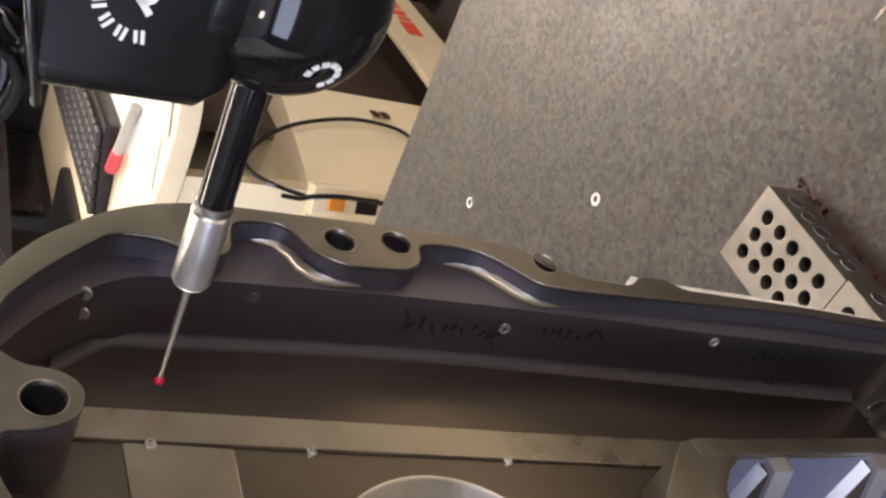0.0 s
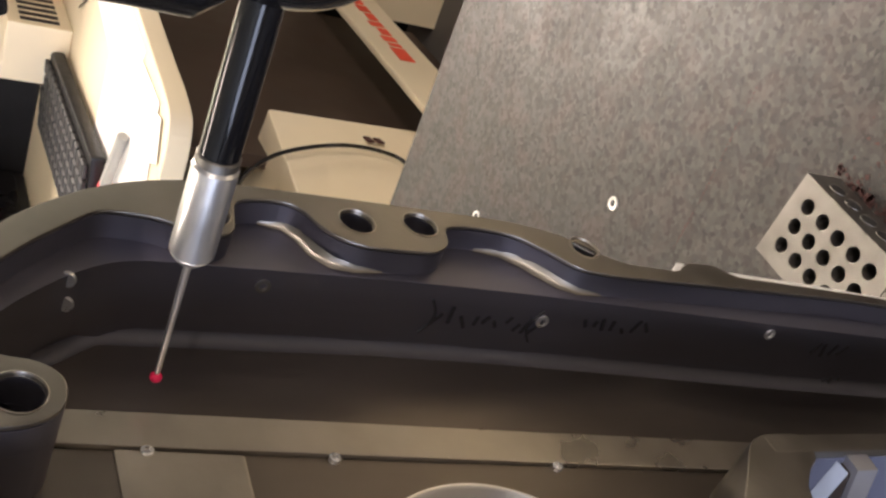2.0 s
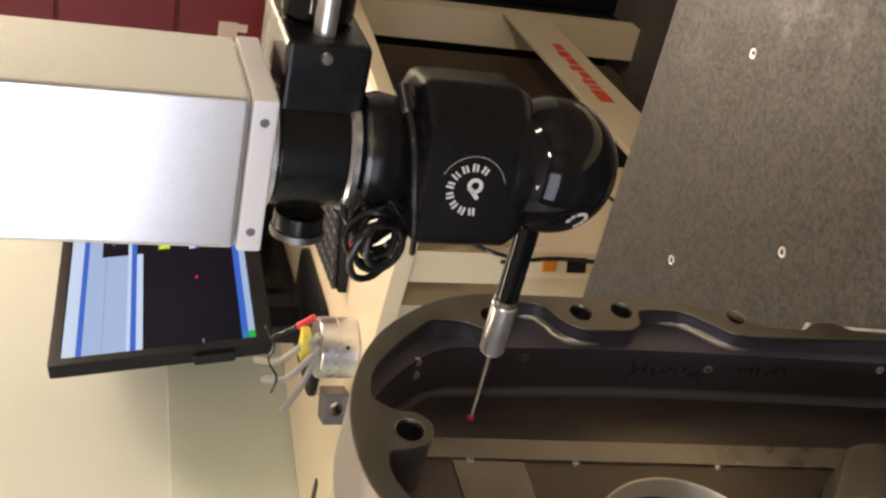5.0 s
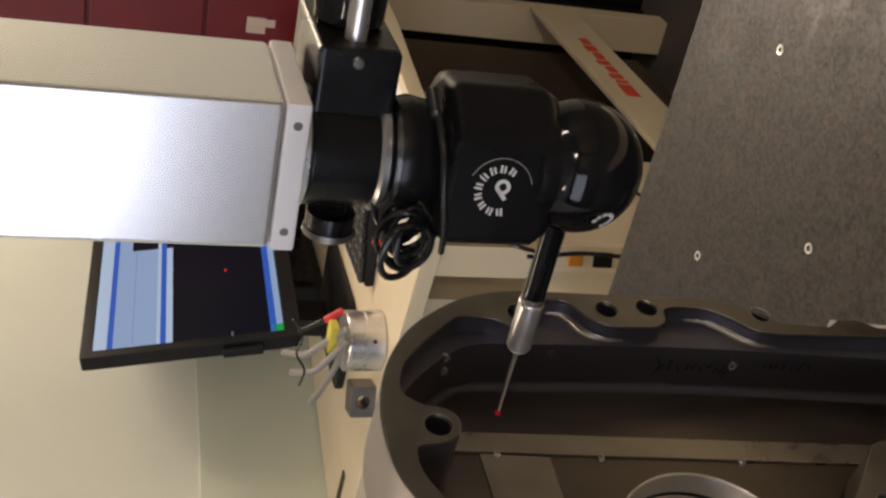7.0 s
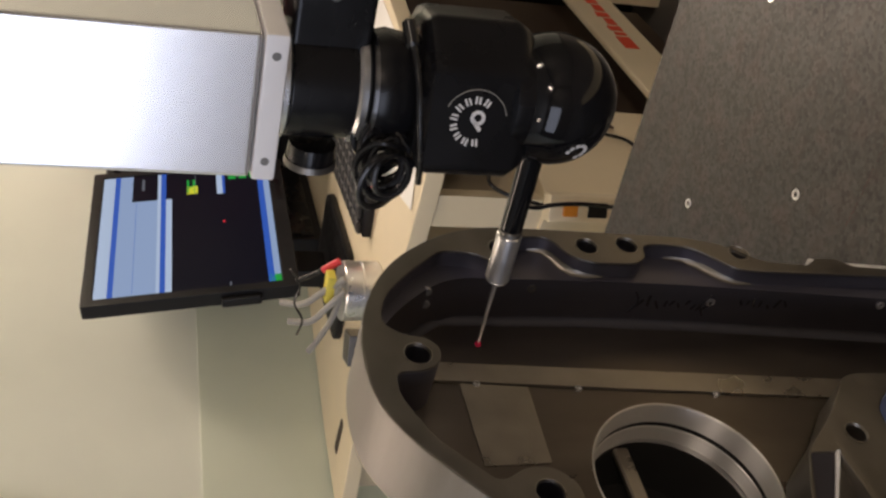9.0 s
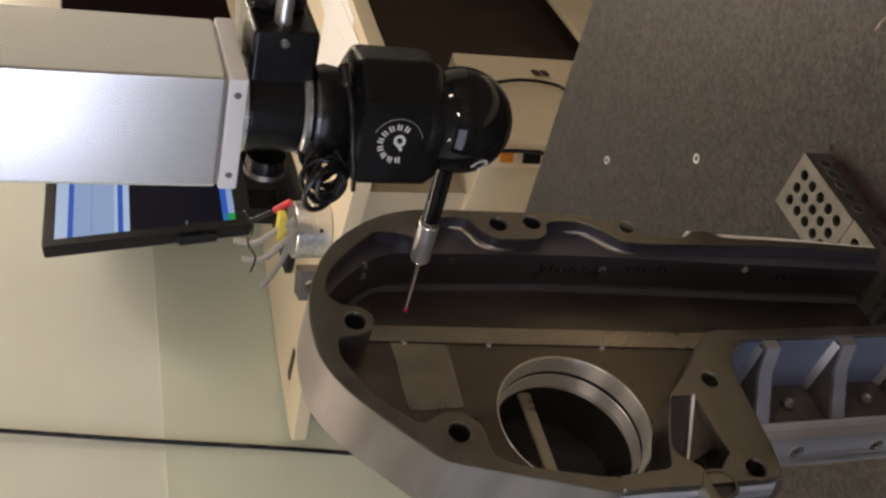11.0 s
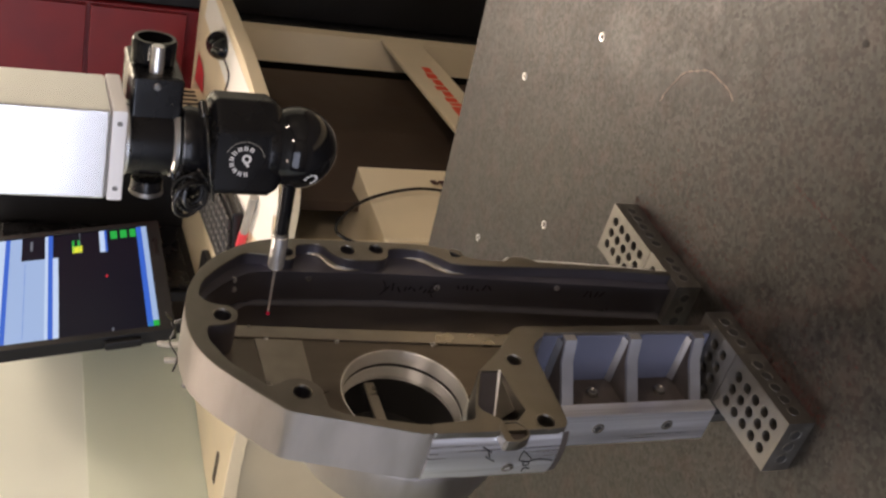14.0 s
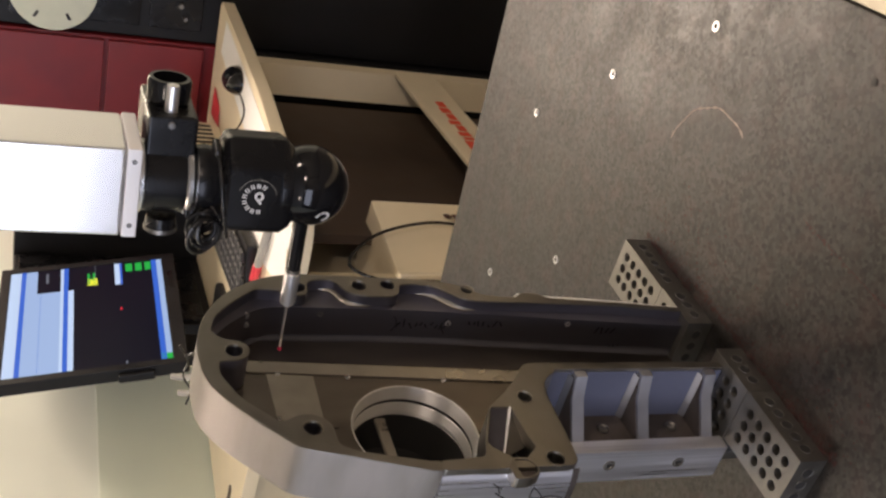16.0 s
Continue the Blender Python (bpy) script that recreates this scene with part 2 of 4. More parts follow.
def rod(a, b, r, n=20, bevel=0.0, r2=None):
    a, b = Vector(a), Vector(b)
    length = (b - a).length
    r2 = r if r2 is None else r2
    turn = (b - a).to_track_quat("Z", "Y").to_matrix().to_4x4()
    bv = min(bevel, length / 3)
    prof = [(0, 0), (r - bv, 0), (r, bv), (r2, length - bv), (r2 - bv, length), (0, length)] if bv else [(0, 0), (r, 0), (r2, length), (0, length)]
    return lathe(prof, n, Matrix.Translation(a) @ turn)


def rounded(points, radius, seg=5):
    """Rounds the corners of a closed polygon; radius is one number or one a corner."""
    out = []
    n = len(points)
    for k in range(n):
        p, a, b = Vector(points[k]), Vector(points[k - 1]), Vector(points[(k + 1) % n])
        r = radius[k] if isinstance(radius, (list, tuple)) else radius
        da, db = a - p, b - p
        r = min(r, da.length * 0.499, db.length * 0.499)
        if r <= 1e-6:
            out.append(tuple(p))
            continue
        s, e = p + da.normalized() * r, p + db.normalized() * r
        for i in range(seg + 1):
            f = i / seg
            q = s * (1 - f) ** 2 + p * 2 * f * (1 - f) + e * f**2
            out.append(tuple(q))
    return out


def circle(x, y, r, n=24):
    return [(x + r * math.cos(2 * math.pi * k / n), y + r * math.sin(2 * math.pi * k / n)) for k in range(n)]


def plate(outer, inner, y0, y1, bevel=0.0):
    """A flat plate in the x-z plane with holes, from depth y0 to y1."""
    cu = bpy.data.curves.new("plate", "CURVE")
    cu.dimensions, cu.fill_mode = "2D", "BOTH"
    for loop in [outer, *inner]:
        sp = cu.splines.new("POLY")
        sp.points.add(len(loop) - 1)
        for q, (x, z) in zip(sp.points, loop):
            q.co = (x, z, 0, 1)
        sp.use_cyclic_u = True
    cu.extrude = abs(y1 - y0) / 2 - bevel
    cu.bevel_depth, cu.bevel_resolution = bevel, 1
    cu.offset = -bevel
    ob = bpy.data.objects.new("plate", cu)
    scene.collection.objects.link(ob)
    dg = bpy.context.evaluated_depsgraph_get()
    dg.update()
    me = bpy.data.meshes.new_from_object(ob.evaluated_get(dg))
    bm = bmesh.new()
    bm.from_mesh(me)
    bpy.data.objects.remove(ob)
    bpy.data.curves.remove(cu)
    bpy.data.meshes.remove(me)
    # curve plane x-y becomes x-z, its thickness the depth
    mid = (y0 + y1) / 2
    for v in bm.verts:
        x, z, d = v.co
        v.co = (x, mid + d, z)
    bmesh.ops.remove_doubles(bm, verts=bm.verts, dist=1e-6)
    bmesh.ops.recalc_face_normals(bm, faces=bm.faces)
    return bm


def merged(*bms):
    out = bmesh.new()
    for bm in bms:
        me = bpy.data.meshes.new("tmp")
        bm.to_mesh(me)
        bm.free()
        out.from_mesh(me)
        bpy.data.meshes.remove(me)
    return out


def tube(points, r, closed=False, n=8, sub=6):
    """A round cable along a smooth line through the points."""
    pts = [Vector(p) for p in points]
    line = []
    for k in range(len(pts) - 1):
        p0, p1, p2, p3 = pts[max(k - 1, 0)], pts[k], pts[k + 1], pts[min(k + 2, len(pts) - 1)]
        for i in range(sub):
            f = i / sub
            line.append(0.5 * ((2 * p1) + (p2 - p0) * f + (2 * p0 - 5 * p1 + 4 * p2 - p3) * f * f + (3 * p1 - p0 - 3 * p2 + p3) * f**3))
    line.append(pts[-1])
    bm = bmesh.new()
    rings = []
    up = Vector((0.3, 0.2, 1)).normalized()
    for k, p in enumerate(line):
        d = (line[min(k + 1, len(line) - 1)] - line[max(k - 1, 0)]).normalized()
        s = d.cross(up)
        s = s.normalized() if s.length > 1e-4 else d.orthogonal().normalized()
        up = s.cross(d).normalized()
        rings.append([bm.verts.new(p + r * (math.cos(2 * math.pi * i / n) * s + math.sin(2 * math.pi * i / n) * up)) for i in range(n)])
    for a, b in zip(rings, rings[1:]):
        for i in range(n):
            bm.faces.new((a[i], a[(i + 1) % n], b[(i + 1) % n], b[i]))
    bm.faces.new(rings[0][::-1])
    bm.faces.new(rings[-1])
    bmesh.ops.recalc_face_normals(bm, faces=bm.faces)
    return bm


def prism(points, z0, z1, bevel=0.0):
    """An upright prism on a plan polygon."""
    bm = plate(points, [], 0, z1 - z0, bevel)
    for v in bm.verts:
        x, d, y = v.co
        v.co = (x, y, z0 + d)
    bmesh.ops.recalc_face_normals(bm, faces=bm.faces)
    return bm


# ---- room ----
def room():
    tagged(finish(box((-3.2, -3.2, FLOOR_Z - 0.1), (3.2, 3.6, FLOOR_Z)), "floor", FLOOR, smooth=0), "dark workshop floor", "floor", kind="structure")
    tagged(finish(box((-3.2, -3.2, CEIL_Z), (3.2, 3.6, CEIL_Z + 0.1)), "ceiling", CEIL, smooth=0), "plain pale painted ceiling", "ceiling", kind="structure")
    # the wall beside the desk leans away from the table's axes
    a = math.atan2(0.61, 0.19)
    m = Matrix.Translation((-1.24, 0.85, 0)) @ Matrix.Rotation(a, 4, "Z")
    w = finish(box((-3.2, 0.0, FLOOR_Z), (1.6, 0.12, CEIL_Z), m=m), "wall_west", WALL, smooth=0)
    tagged(w, "pale greenish cream painted wall beside the desk", "wall", kind="structure")
    tagged(finish(box((-3.2, -0.003, FLOOR_Z), (1.6, -0.0002, 0.37), m=m), "trim", DADO, smooth=0), "slightly greener painted lower part of the wall", "wall paint", kind="structure")
    cord = thing("wall_cord", label="thin dark cord hanging at a slant against the pale wall", category="cord")
    part("cord", tube([(-1.156, 1.075, 1.55), (-1.181, 1.01, 1.05), (-1.199, 0.959, 0.664), (-1.211, 0.923, 0.403), (-1.222, 0.888, 0.13), (-1.245, 0.83, -0.3), (-1.255, 0.80, FLOOR_Z + 0.01)], 0.0045), CABLE, cord)
    tagged(finish(box((-3.2, 2.7, FLOOR_Z), (3.2, 2.8, CEIL_Z)), "wall_north", WALL, smooth=0), "pale painted wall behind the rack", "wall", kind="structure")
    # the next two walls are unseen and grey to dim the casing's reflections
    tagged(finish(box((-3.2, -3.3, FLOOR_Z), (3.2, -3.2, CEIL_Z)), "wall_south", DIM_WALL, smooth=0), "unseen wall with the window, kept grey to dim reflections", "wall", kind="structure")
    tagged(finish(box((3.2, -3.3, FLOOR_Z), (3.3, 3.6, CEIL_Z)), "wall_east", DIM_WALL, smooth=0), "unseen side wall, kept grey to dim reflections", "wall", kind="structure")


room()


# ---- granite table ----
INSERTS = [(0.0248, 0.3729), (0.123, 0.2343), (-0.0981, 0.2403), (0.2190, 0.0926), (-0.1964, 0.3836)]
DRILLED = [(0.2420, -0.1076, 0.0030), (0.0990, -0.0600, 0.0026)]


def granite_table():
    t = thing("granite_table", label="dark grey granite surface plate with small steel threaded inserts", category="surface plate")
    slab = box((-0.75, -0.62, -0.16), (0.285, 0.525, 0.0), 0.003)
    part("slab", slab, GRANITE, t)
    for x, y in INSERTS:
        bm = lathe([(0.0024, -0.001), (0.0026, 0.0004), (0.0046, 0.0006), (0.0048, 0.0002), (0.0048, -0.001)], 24, Matrix.Translation((x, y, 0.0004)))
        ob = part("insert", bm, SILVER, t, "small steel threaded insert")
        part("bore", lathe([(0, 0.0008), (0.0025, 0.0008)], 16, Matrix.Translation((x, y, 0.0))), DARK, ob)
    for x, y, r in DRILLED:
        part("bore", lathe([(0, 0.0006), (r, 0.0006)], 16, Matrix.Translation((x, y, 0.0))), DARK, t, "small dark drilled hole")
    part("stand", box((-0.70, -0.55, FLOOR_Z), (0.24, 0.48, -0.16), 0.004), BEIGE_DARK, t, "beige machine base")
    return t


granite_table()
guide = thing("machine_guideway", label="beige cover of the guideway beside the granite plate", category="machine cover")
part("cover", box((0.288, -0.62, -0.16), (0.42, 0.525, 0.012), 0.004), BEIGE, guide)


# ---- the workpiece ----
# local axes: x to the right along the open face, y into the casing, z up
UX, UY = 0.1183, 0.9930
PART_M = Matrix(((UX, -UY, 0, -0.0067), (UY, UX, 0, -0.0663), (0, 0, 1, 0), (0, 0, 0, 1)))
DEPTH = 0.0405
BACK = 0.0425
SHELF = 0.0270
POCKET = 0.0285
LIP = 0.010
BORE = (-0.0630, 0.2955)
WALL_LINE = [(0.027, 0.424), (0.042, 0.408), (0.0538, 0.389), (0.0527, 0.30), (0.0505, 0.25), (0.0470, 0.20), (0.0418, 0.133), (0.0390, 0.093), (0.0345, 0.0256)]
HOLES = [(0.0657, 0.3621, 0.0058), (0.0691, 0.3122, 0.0058), (0.0708, 0.2881, 0.0058), (0.0666, 0.2208, 0.0055), (-0.0083, 0.4211, 0.006)]


def wall_x(z):
    """Where the straight inner wall stands at height z."""
    for (xa, za), (xb, zb) in zip(WALL_LINE[2:], WALL_LINE[3:]):
        if z >= zb:
            return xb + (xa - xb) * min(1.0, (z - zb) / (za - zb))
    return WALL_LINE[-1][0]


def shelf_top(z):
    return 0.0118 - 0.066 * (0.40 - z)


def shelf_low(z):
    return -0.0003 - 0.072 * (0.40 - z)


def bore_disc(w, x, y, z, r):
    tm = Matrix.Translation((x, y, z)) @ Matrix.Rotation(radians(-90), 4, "X")
    # dark disc stands in for the shade down the hole
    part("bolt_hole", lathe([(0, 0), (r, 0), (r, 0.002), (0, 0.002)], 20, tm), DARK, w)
    top = Matrix.Translation((x, 0.0, z)) @ Matrix.Rotation(radians(-90), 4, "X")
    # pale ring added for the glint on the hole's edge
    part("hole_glint_ring", lathe([(r + 0.0002, -0.0002), (r - 0.0002, -0.0003), (r - 0.0007, 0.0011), (r + 0.0002, 0.0012)], 28, top), LAND, w)


def workpiece():
    w = thing("gear_casing", PART_M, "machined grey aluminium gear casing standing upright on steel blocks", "machine part")
    skin = [(0.047, 0.0256), (0.053, 0.08), (0.058, 0.15), (0.064, 0.158), (0.064, 0.172), (0.058, 0.18), (0.060, 0.208), (0.074, 0.228), (0.079, 0.25), (0.081, 0.30), (0.083, 0.366), (0.076, 0.392),
            (0.055, 0.422), (0.028, 0.439), (-0.003, 0.447), (-0.036, 0.445), (-0.058, 0.433), (-0.083, 0.411), (-0.103, 0.392), (-0.128, 0.309), (-0.128, 0.302)]
    skin_r = [0, 0.01, 0.003, 0.003, 0.003, 0.003, 0.008, 0.008, 0.008, 0.03, 0.03, 0.03, 0.03, 0.03, 0.03, 0.03, 0.03, 0.03, 0.006, 0, 0]
    left = [(-0.119, 0.302), (-0.1185, 0.310), (-0.1075, 0.355), (-0.101, 0.366), (-0.094, 0.3665), (-0.0815, 0.3665), (-0.0725, 0.376), (-0.0725, 0.388), (-0.078, 0.397), (-0.078, 0.402), (-0.056, 0.423), (-0.032, 0.434), (-0.019, 0.433), (-0.0185, 0.420), (-0.014, 0.4115), (-0.004, 0.4095), (0.002, 0.415), (0.004, 0.426), (0.012, 0.435)]
    left_r = [0, 0.004, 0.006, 0.004, 0.006, 0.006, 0.008, 0.008, 0.004, 0.004, 0.006, 0.006, 0.004, 0.006, 0.006, 0.006, 0.006, 0.004, 0.006]
    scallop = [(0.029, 0.430), (0.045, 0.416), (0.063, 0.395), (0.0615, 0.377), (0.055, 0.368), (0.056, 0.356), (0.074, 0.353), (0.0765, 0.342), (0.075, 0.331), (0.062, 0.325), (0.056, 0.314), (0.056, 0.287), (0.062, 0.2795), (0.071, 0.279), (0.073, 0.268), (0.071, 0.250),
               (0.063, 0.239), (0.054, 0.229), (0.052, 0.215), (0.049, 0.093), (0.042, 0.0256)]
    scallop_r = [0.006, 0.01, 0.005, 0.006, 0.006, 0.006, 0.005, 0.006, 0.006, 0.006, 0.006, 0.006, 0.004, 0.006, 0.006, 0.006, 0.006, 0.005, 0.006, 0.01, 0]
    holes = [circle(*h) for h in HOLES] + [circle(-0.0857, 0.3809, 0.006)]
    outline = rounded(skin + left + scallop, skin_r + left_r + scallop_r, 5)
    part("rim", plate(outline, holes, 0.0, 0.0016, 0.0006), CAST, w, "machined flange with scalloped edge and bolt holes")
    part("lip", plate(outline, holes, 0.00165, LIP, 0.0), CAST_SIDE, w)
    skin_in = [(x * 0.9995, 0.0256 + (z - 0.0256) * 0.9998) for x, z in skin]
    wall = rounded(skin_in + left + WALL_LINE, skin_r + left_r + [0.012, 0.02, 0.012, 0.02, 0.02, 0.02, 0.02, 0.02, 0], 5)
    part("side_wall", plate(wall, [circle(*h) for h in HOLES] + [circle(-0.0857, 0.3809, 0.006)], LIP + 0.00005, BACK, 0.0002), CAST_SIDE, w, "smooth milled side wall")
    # brushed outer skin
    bm = bmesh.new()
    edge = rounded(skin + [(-0.1188, 0.302)], skin_r + [0], 6)
    k0 = min(range(len(edge)), key=lambda k: (edge[k][0] - skin[0][0]) ** 2 + (edge[k][1] - skin[0][1]) ** 2)
    edge = [e for e in edge[k0:] + edge[:k0] if not (e[0] > -0.122 and abs(e[1] - 0.302) < 0.002 and e[0] < 0)]
    rows = [[], []]
    for k, (x, z) in enumerate(edge):
        (xa, za), (xb, zb) = edge[max(0, k - 1)], edge[min(len(edge) - 1, k + 1)]
        ln = math.hypot(xb - xa, zb - za)
        nx, nz = (zb - za) / ln * 0.00025, -(xb - xa) / ln * 0.00025
        for row, y in zip(rows, (0.0005, BACK - 0.0002)):
            row.append(bm.verts.new((x + nx, y, z + nz)))
    for k in range(len(edge) - 1):
        bm.faces.new((rows[0][k], rows[0][k + 1], rows[1][k + 1], rows[1][k]))
    part("outer_skin", bm, FLANK, w, "smooth brushed outer flank", smooth=50)
    # outer wall flares out behind the straight flange; reflected light is painted pale
    bm = bmesh.new()
    rows = []
    for x, z, out in ((0.0580, 0.182, 0.0005), (0.0578, 0.174, 0.0088), (0.0577, 0.160, 0.0072), (0.0575, 0.150, 0.0060), (0.0552, 0.110, 0.0052), (0.0528, 0.080, 0.0046), (0.0499, 0.050, 0.0040), (0.0475, 0.0260, 0.0032)):
        rows.append([bm.verts.new((x + q, y, z)) for q, y in ((-0.001, 0.0006), (0.0004, 0.0007), (out, 0.0026), (out, 0.0200), (-0.001, 0.0200))])
    for ra, rb in zip(rows, rows[1:]):
        for k in range(4):
            bm.faces.new((ra[k], ra[k + 1], rb[k + 1], rb[k]))
    bm.faces.new(rows[0])
    bm.faces.new(rows[-1][::-1])
    bmesh.ops.recalc_face_normals(bm, faces=bm.faces)
    part("flare", bm, GLINT, w, "flared edge of the outer wall, pale for the light it reflects", smooth=30)
    # bright fillets where the recesses run out into the lip
    for path in ([(0.0762, 0.342), (0.0752, 0.3335), (0.070, 0.3283), (0.0635, 0.3257), (0.0585, 0.3213), (0.0563, 0.314), (0.0560, 0.304)],
                 [(0.0725, 0.262), (0.0712, 0.2515), (0.067, 0.2437), (0.0615, 0.2379), (0.0562, 0.2322), (0.0532, 0.226), (0.0522, 0.216)]):
        bm = bmesh.new()
        rows = [[], [], [], []]
        for k, (x, z) in enumerate(path):
            (xa, za), (xb, zb) = path[max(0, k - 1)], path[min(len(path) - 1, k + 1)]
            tx, tz = xb - xa, zb - za
            ln = math.hypot(tx, tz)
            nx, nz = tz / ln, -tx / ln
            wide = 0.0032 * math.sin(math.pi * (k + 0.6) / len(path))
            for j, (o, d) in enumerate(((0.0, 1.0), (0.25, 0.42), (0.55, 0.12), (1.0, 0.0))):
                rows[j].append(bm.verts.new((x + nx * (wide * o + 0.0001), LIP - 0.0002 - wide * d, z + nz * (wide * o + 0.0001))))
        for ra, rb in zip(rows, rows[1:]):
            for k in range(len(path) - 1):
                bm.faces.new((ra[k], ra[k + 1], rb[k + 1], rb[k]))
        bmesh.ops.recalc_face_normals(bm, faces=bm.faces)
        part("fillet", bm, CAST, w, smooth=70)
    for x, z, r in HOLES + [(-0.0857, 0.3809, 0.006)]:
        bore_disc(w, x, 0.02, z, r + 0.0006)
    chan = [(0.037, 0.028), (0.050, 0.20), (0.070, 0.25), (0.074, 0.36), (0.05, 0.415), (0.030, 0.433), (0.010, 0.437)] + [(shelf_top(z) - 0.004, z) for z in (0.40, 0.20, 0.028)]
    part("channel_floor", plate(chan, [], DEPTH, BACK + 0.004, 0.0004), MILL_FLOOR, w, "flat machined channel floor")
    # raised shelf beside the channel; reflected sheen is put into its lighter colour
    top = [(shelf_top(z), z) for z in (0.436, 0.36, 0.26, 0.12, 0.028)]
    low = [(shelf_low(z), z) for z in (0.028, 0.12, 0.26, 0.36, 0.436)]
    part("shelf", plate(top + low, [], SHELF, DEPTH + 0.001, 0.0006), LAND, w, "lighter machined shelf along the channel")
    # hollow fillet along the foot of the straight wall
    bm = bmesh.new()
    pts = [(0.0405, 0.409)] + [(x, max(z, 0.028)) for x, z in WALL_LINE[2:]]
    rows = []
    for k in range(7):
        a = radians(90 * k / 6)
        rows.append([bm.verts.new((x + 0.0001 - 0.0042 * (1 - math.cos(a)), DEPTH - 0.0045 + 0.0044 * math.sin(a), z)) for x, z in pts])
    for ra, rb in zip(rows, rows[1:]):
        for k in range(len(pts) - 1):
            bm.faces.new((ra[k], ra[k + 1], rb[k + 1], rb[k]))
    bmesh.ops.recalc_face_normals(bm, faces=bm.faces)
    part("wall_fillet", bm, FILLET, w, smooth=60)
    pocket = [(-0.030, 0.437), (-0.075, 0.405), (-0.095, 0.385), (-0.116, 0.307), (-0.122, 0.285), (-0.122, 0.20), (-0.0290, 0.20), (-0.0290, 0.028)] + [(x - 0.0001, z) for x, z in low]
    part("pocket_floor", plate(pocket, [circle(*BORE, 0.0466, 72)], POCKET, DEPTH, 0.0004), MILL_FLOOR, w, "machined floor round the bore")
    part("pad", plate(rounded([(-0.0012, 0.3935), (-0.0505, 0.3930), (-0.0500, 0.3605), (-0.0042, 0.3590)], 0.001), [], POCKET - 0.0007, POCKET + 0.0005, 0.0003), LAND, w, "slightly raised machined pad")
    tm = Matrix.Translation((BORE[0], POCKET, BORE[1])) @ Matrix.Rotation(radians(-90), 4, "X")
    ring = lathe([(0.0470, -0.0003), (0.0463, -0.0003), (0.0456, 0.0006), (0.0446, 0.0110), (0.0456, 0.0114), (0.0456, 0.0140), (0.0443, 0.0144), (0.0432, 0.0205), (0.0428, 0.0215), (0.0440, 0.0225), (0.0440, 0.026), (0.049, 0.026), (0.049, 0.001)], 112, tm)
    # dark ring painted in for the groove's own shade
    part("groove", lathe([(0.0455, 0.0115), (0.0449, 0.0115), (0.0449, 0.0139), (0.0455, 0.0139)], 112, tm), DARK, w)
    part("bore_ring", ring, TURNED, w, "bright turned bearing bore with a groove")
    part("bore_back", lathe([(0, 0.060), (0.0435, 0.060), (0.0435, 0.0262), (0.0480, 0.0262), (0.0480, 0.064), (0, 0.064)], 56, tm), DARK, w, "closed near-black cup standing in for the shade behind the bore")
    bar = box((-0.0042, 0.0262, -0.0415), (0.0042, 0.0305, 0.0415), 0.001, 1, Matrix.Translation((BORE[0], POCKET, BORE[1] + 0.011)) @ Matrix.Rotation(radians(90), 4, "Y"))
    part("bore_bar", bar, LAND, w)
    # outer neck behind the bore
    nm = Matrix.Translation((-0.045, BACK, 0.287)) @ Matrix.Rotation(radians(-90), 4, "X")
    part("neck", lathe([(0.052, 0.0), (0.0835, 0.0), (0.0850, 0.003), (0.0840, 0.020), (0.076, 0.046), (0.068, 0.054), (0.049, 0.054)], 72, nm), FLANK, w, "round neck behind the bore")
    # small bright screws in the wall and along the shelf
    for y, z in ((0.0165, 0.3435), (0.0216, 0.237), (0.0151, 0.1327)):
        m = Matrix.Translation((wall_x(z), y, z)) @ Matrix.Rotation(radians(-90), 4, "Y")
        part("plug", lathe([(0.0025, -0.0006), (0.0025, 0.0006), (0.0014, 0.0008), (0.0010, -0.0004), (0, -0.0004)], 16, m), STEEL if z > 0.3 else SILVER, w)
    for y, z in ((0.021, 0.402), (0.012, 0.403)):
        m = Matrix.Translation((0.0455, y, z)) @ Matrix.Rotation(radians(-60), 4, "Y")
        part("plug", lathe([(0.0024, -0.0006), (0.0024, 0.0006), (0, 0.0007)], 16, m), SILVER, w)
    for z in (0.385, 0.333, 0.2585, 0.182):
        m = Matrix.Translation((shelf_low(z) - 0.0008, POCKET - 0.0003, z)) @ Matrix.Rotation(radians(90), 4, "X")
        part("plug", lathe([(0.0018, -0.001), (0.0018, 0.0010), (0.0012, 0.0013), (0.0009, 0.0004), (0, 0.0004)], 14, m), SILVER, w)
    return w


casing = workpiece()


def scribbles(w):
    """Illegible marker notes on the inner wall and side boss."""
    random.seed(5)
    for z0, z1, y0, y1 in ((0.2815, 0.238, 0.019, 0.029), (0.222, 0.191, 0.016, 0.025), (0.106, 0.089, 0.016, 0.025), (0.088, 0.078, 0.034, 0.0385)):
        z = z0
        while z > z1:
            step = random.uniform(0.003, 0.006)
            zc = z - step / 2
            x = wall_x(zc) - 0.0003
            hh = random.uniform(0.3, 0.8) * abs(y1 - y0)
            yc = (y0 + y1) / 2 + random.uniform(-0.0015, 0.0015)
            m = Matrix.Translation((x, yc, zc)) @ Matrix.Rotation(radians(random.uniform(-40, 40)), 4, "X")
            part("mark", box((-0.0002, -hh / 2, -0.0007), (0.0002, hh / 2, 0.0007), m=m), INK, w)
            z -= step
    for zc, side in ((0.2835, 1), (0.2385, -1)):
        line = [(wall_x(zc) - 0.0003, 0.0165 + 0.0150 * q / 8, zc - side * 0.0035 * math.sin(math.pi * q / 8)) for q in range(9)]
        part("mark", tube(line, 0.0006, n=6, sub=2), INK, w)


scribbles(casing)


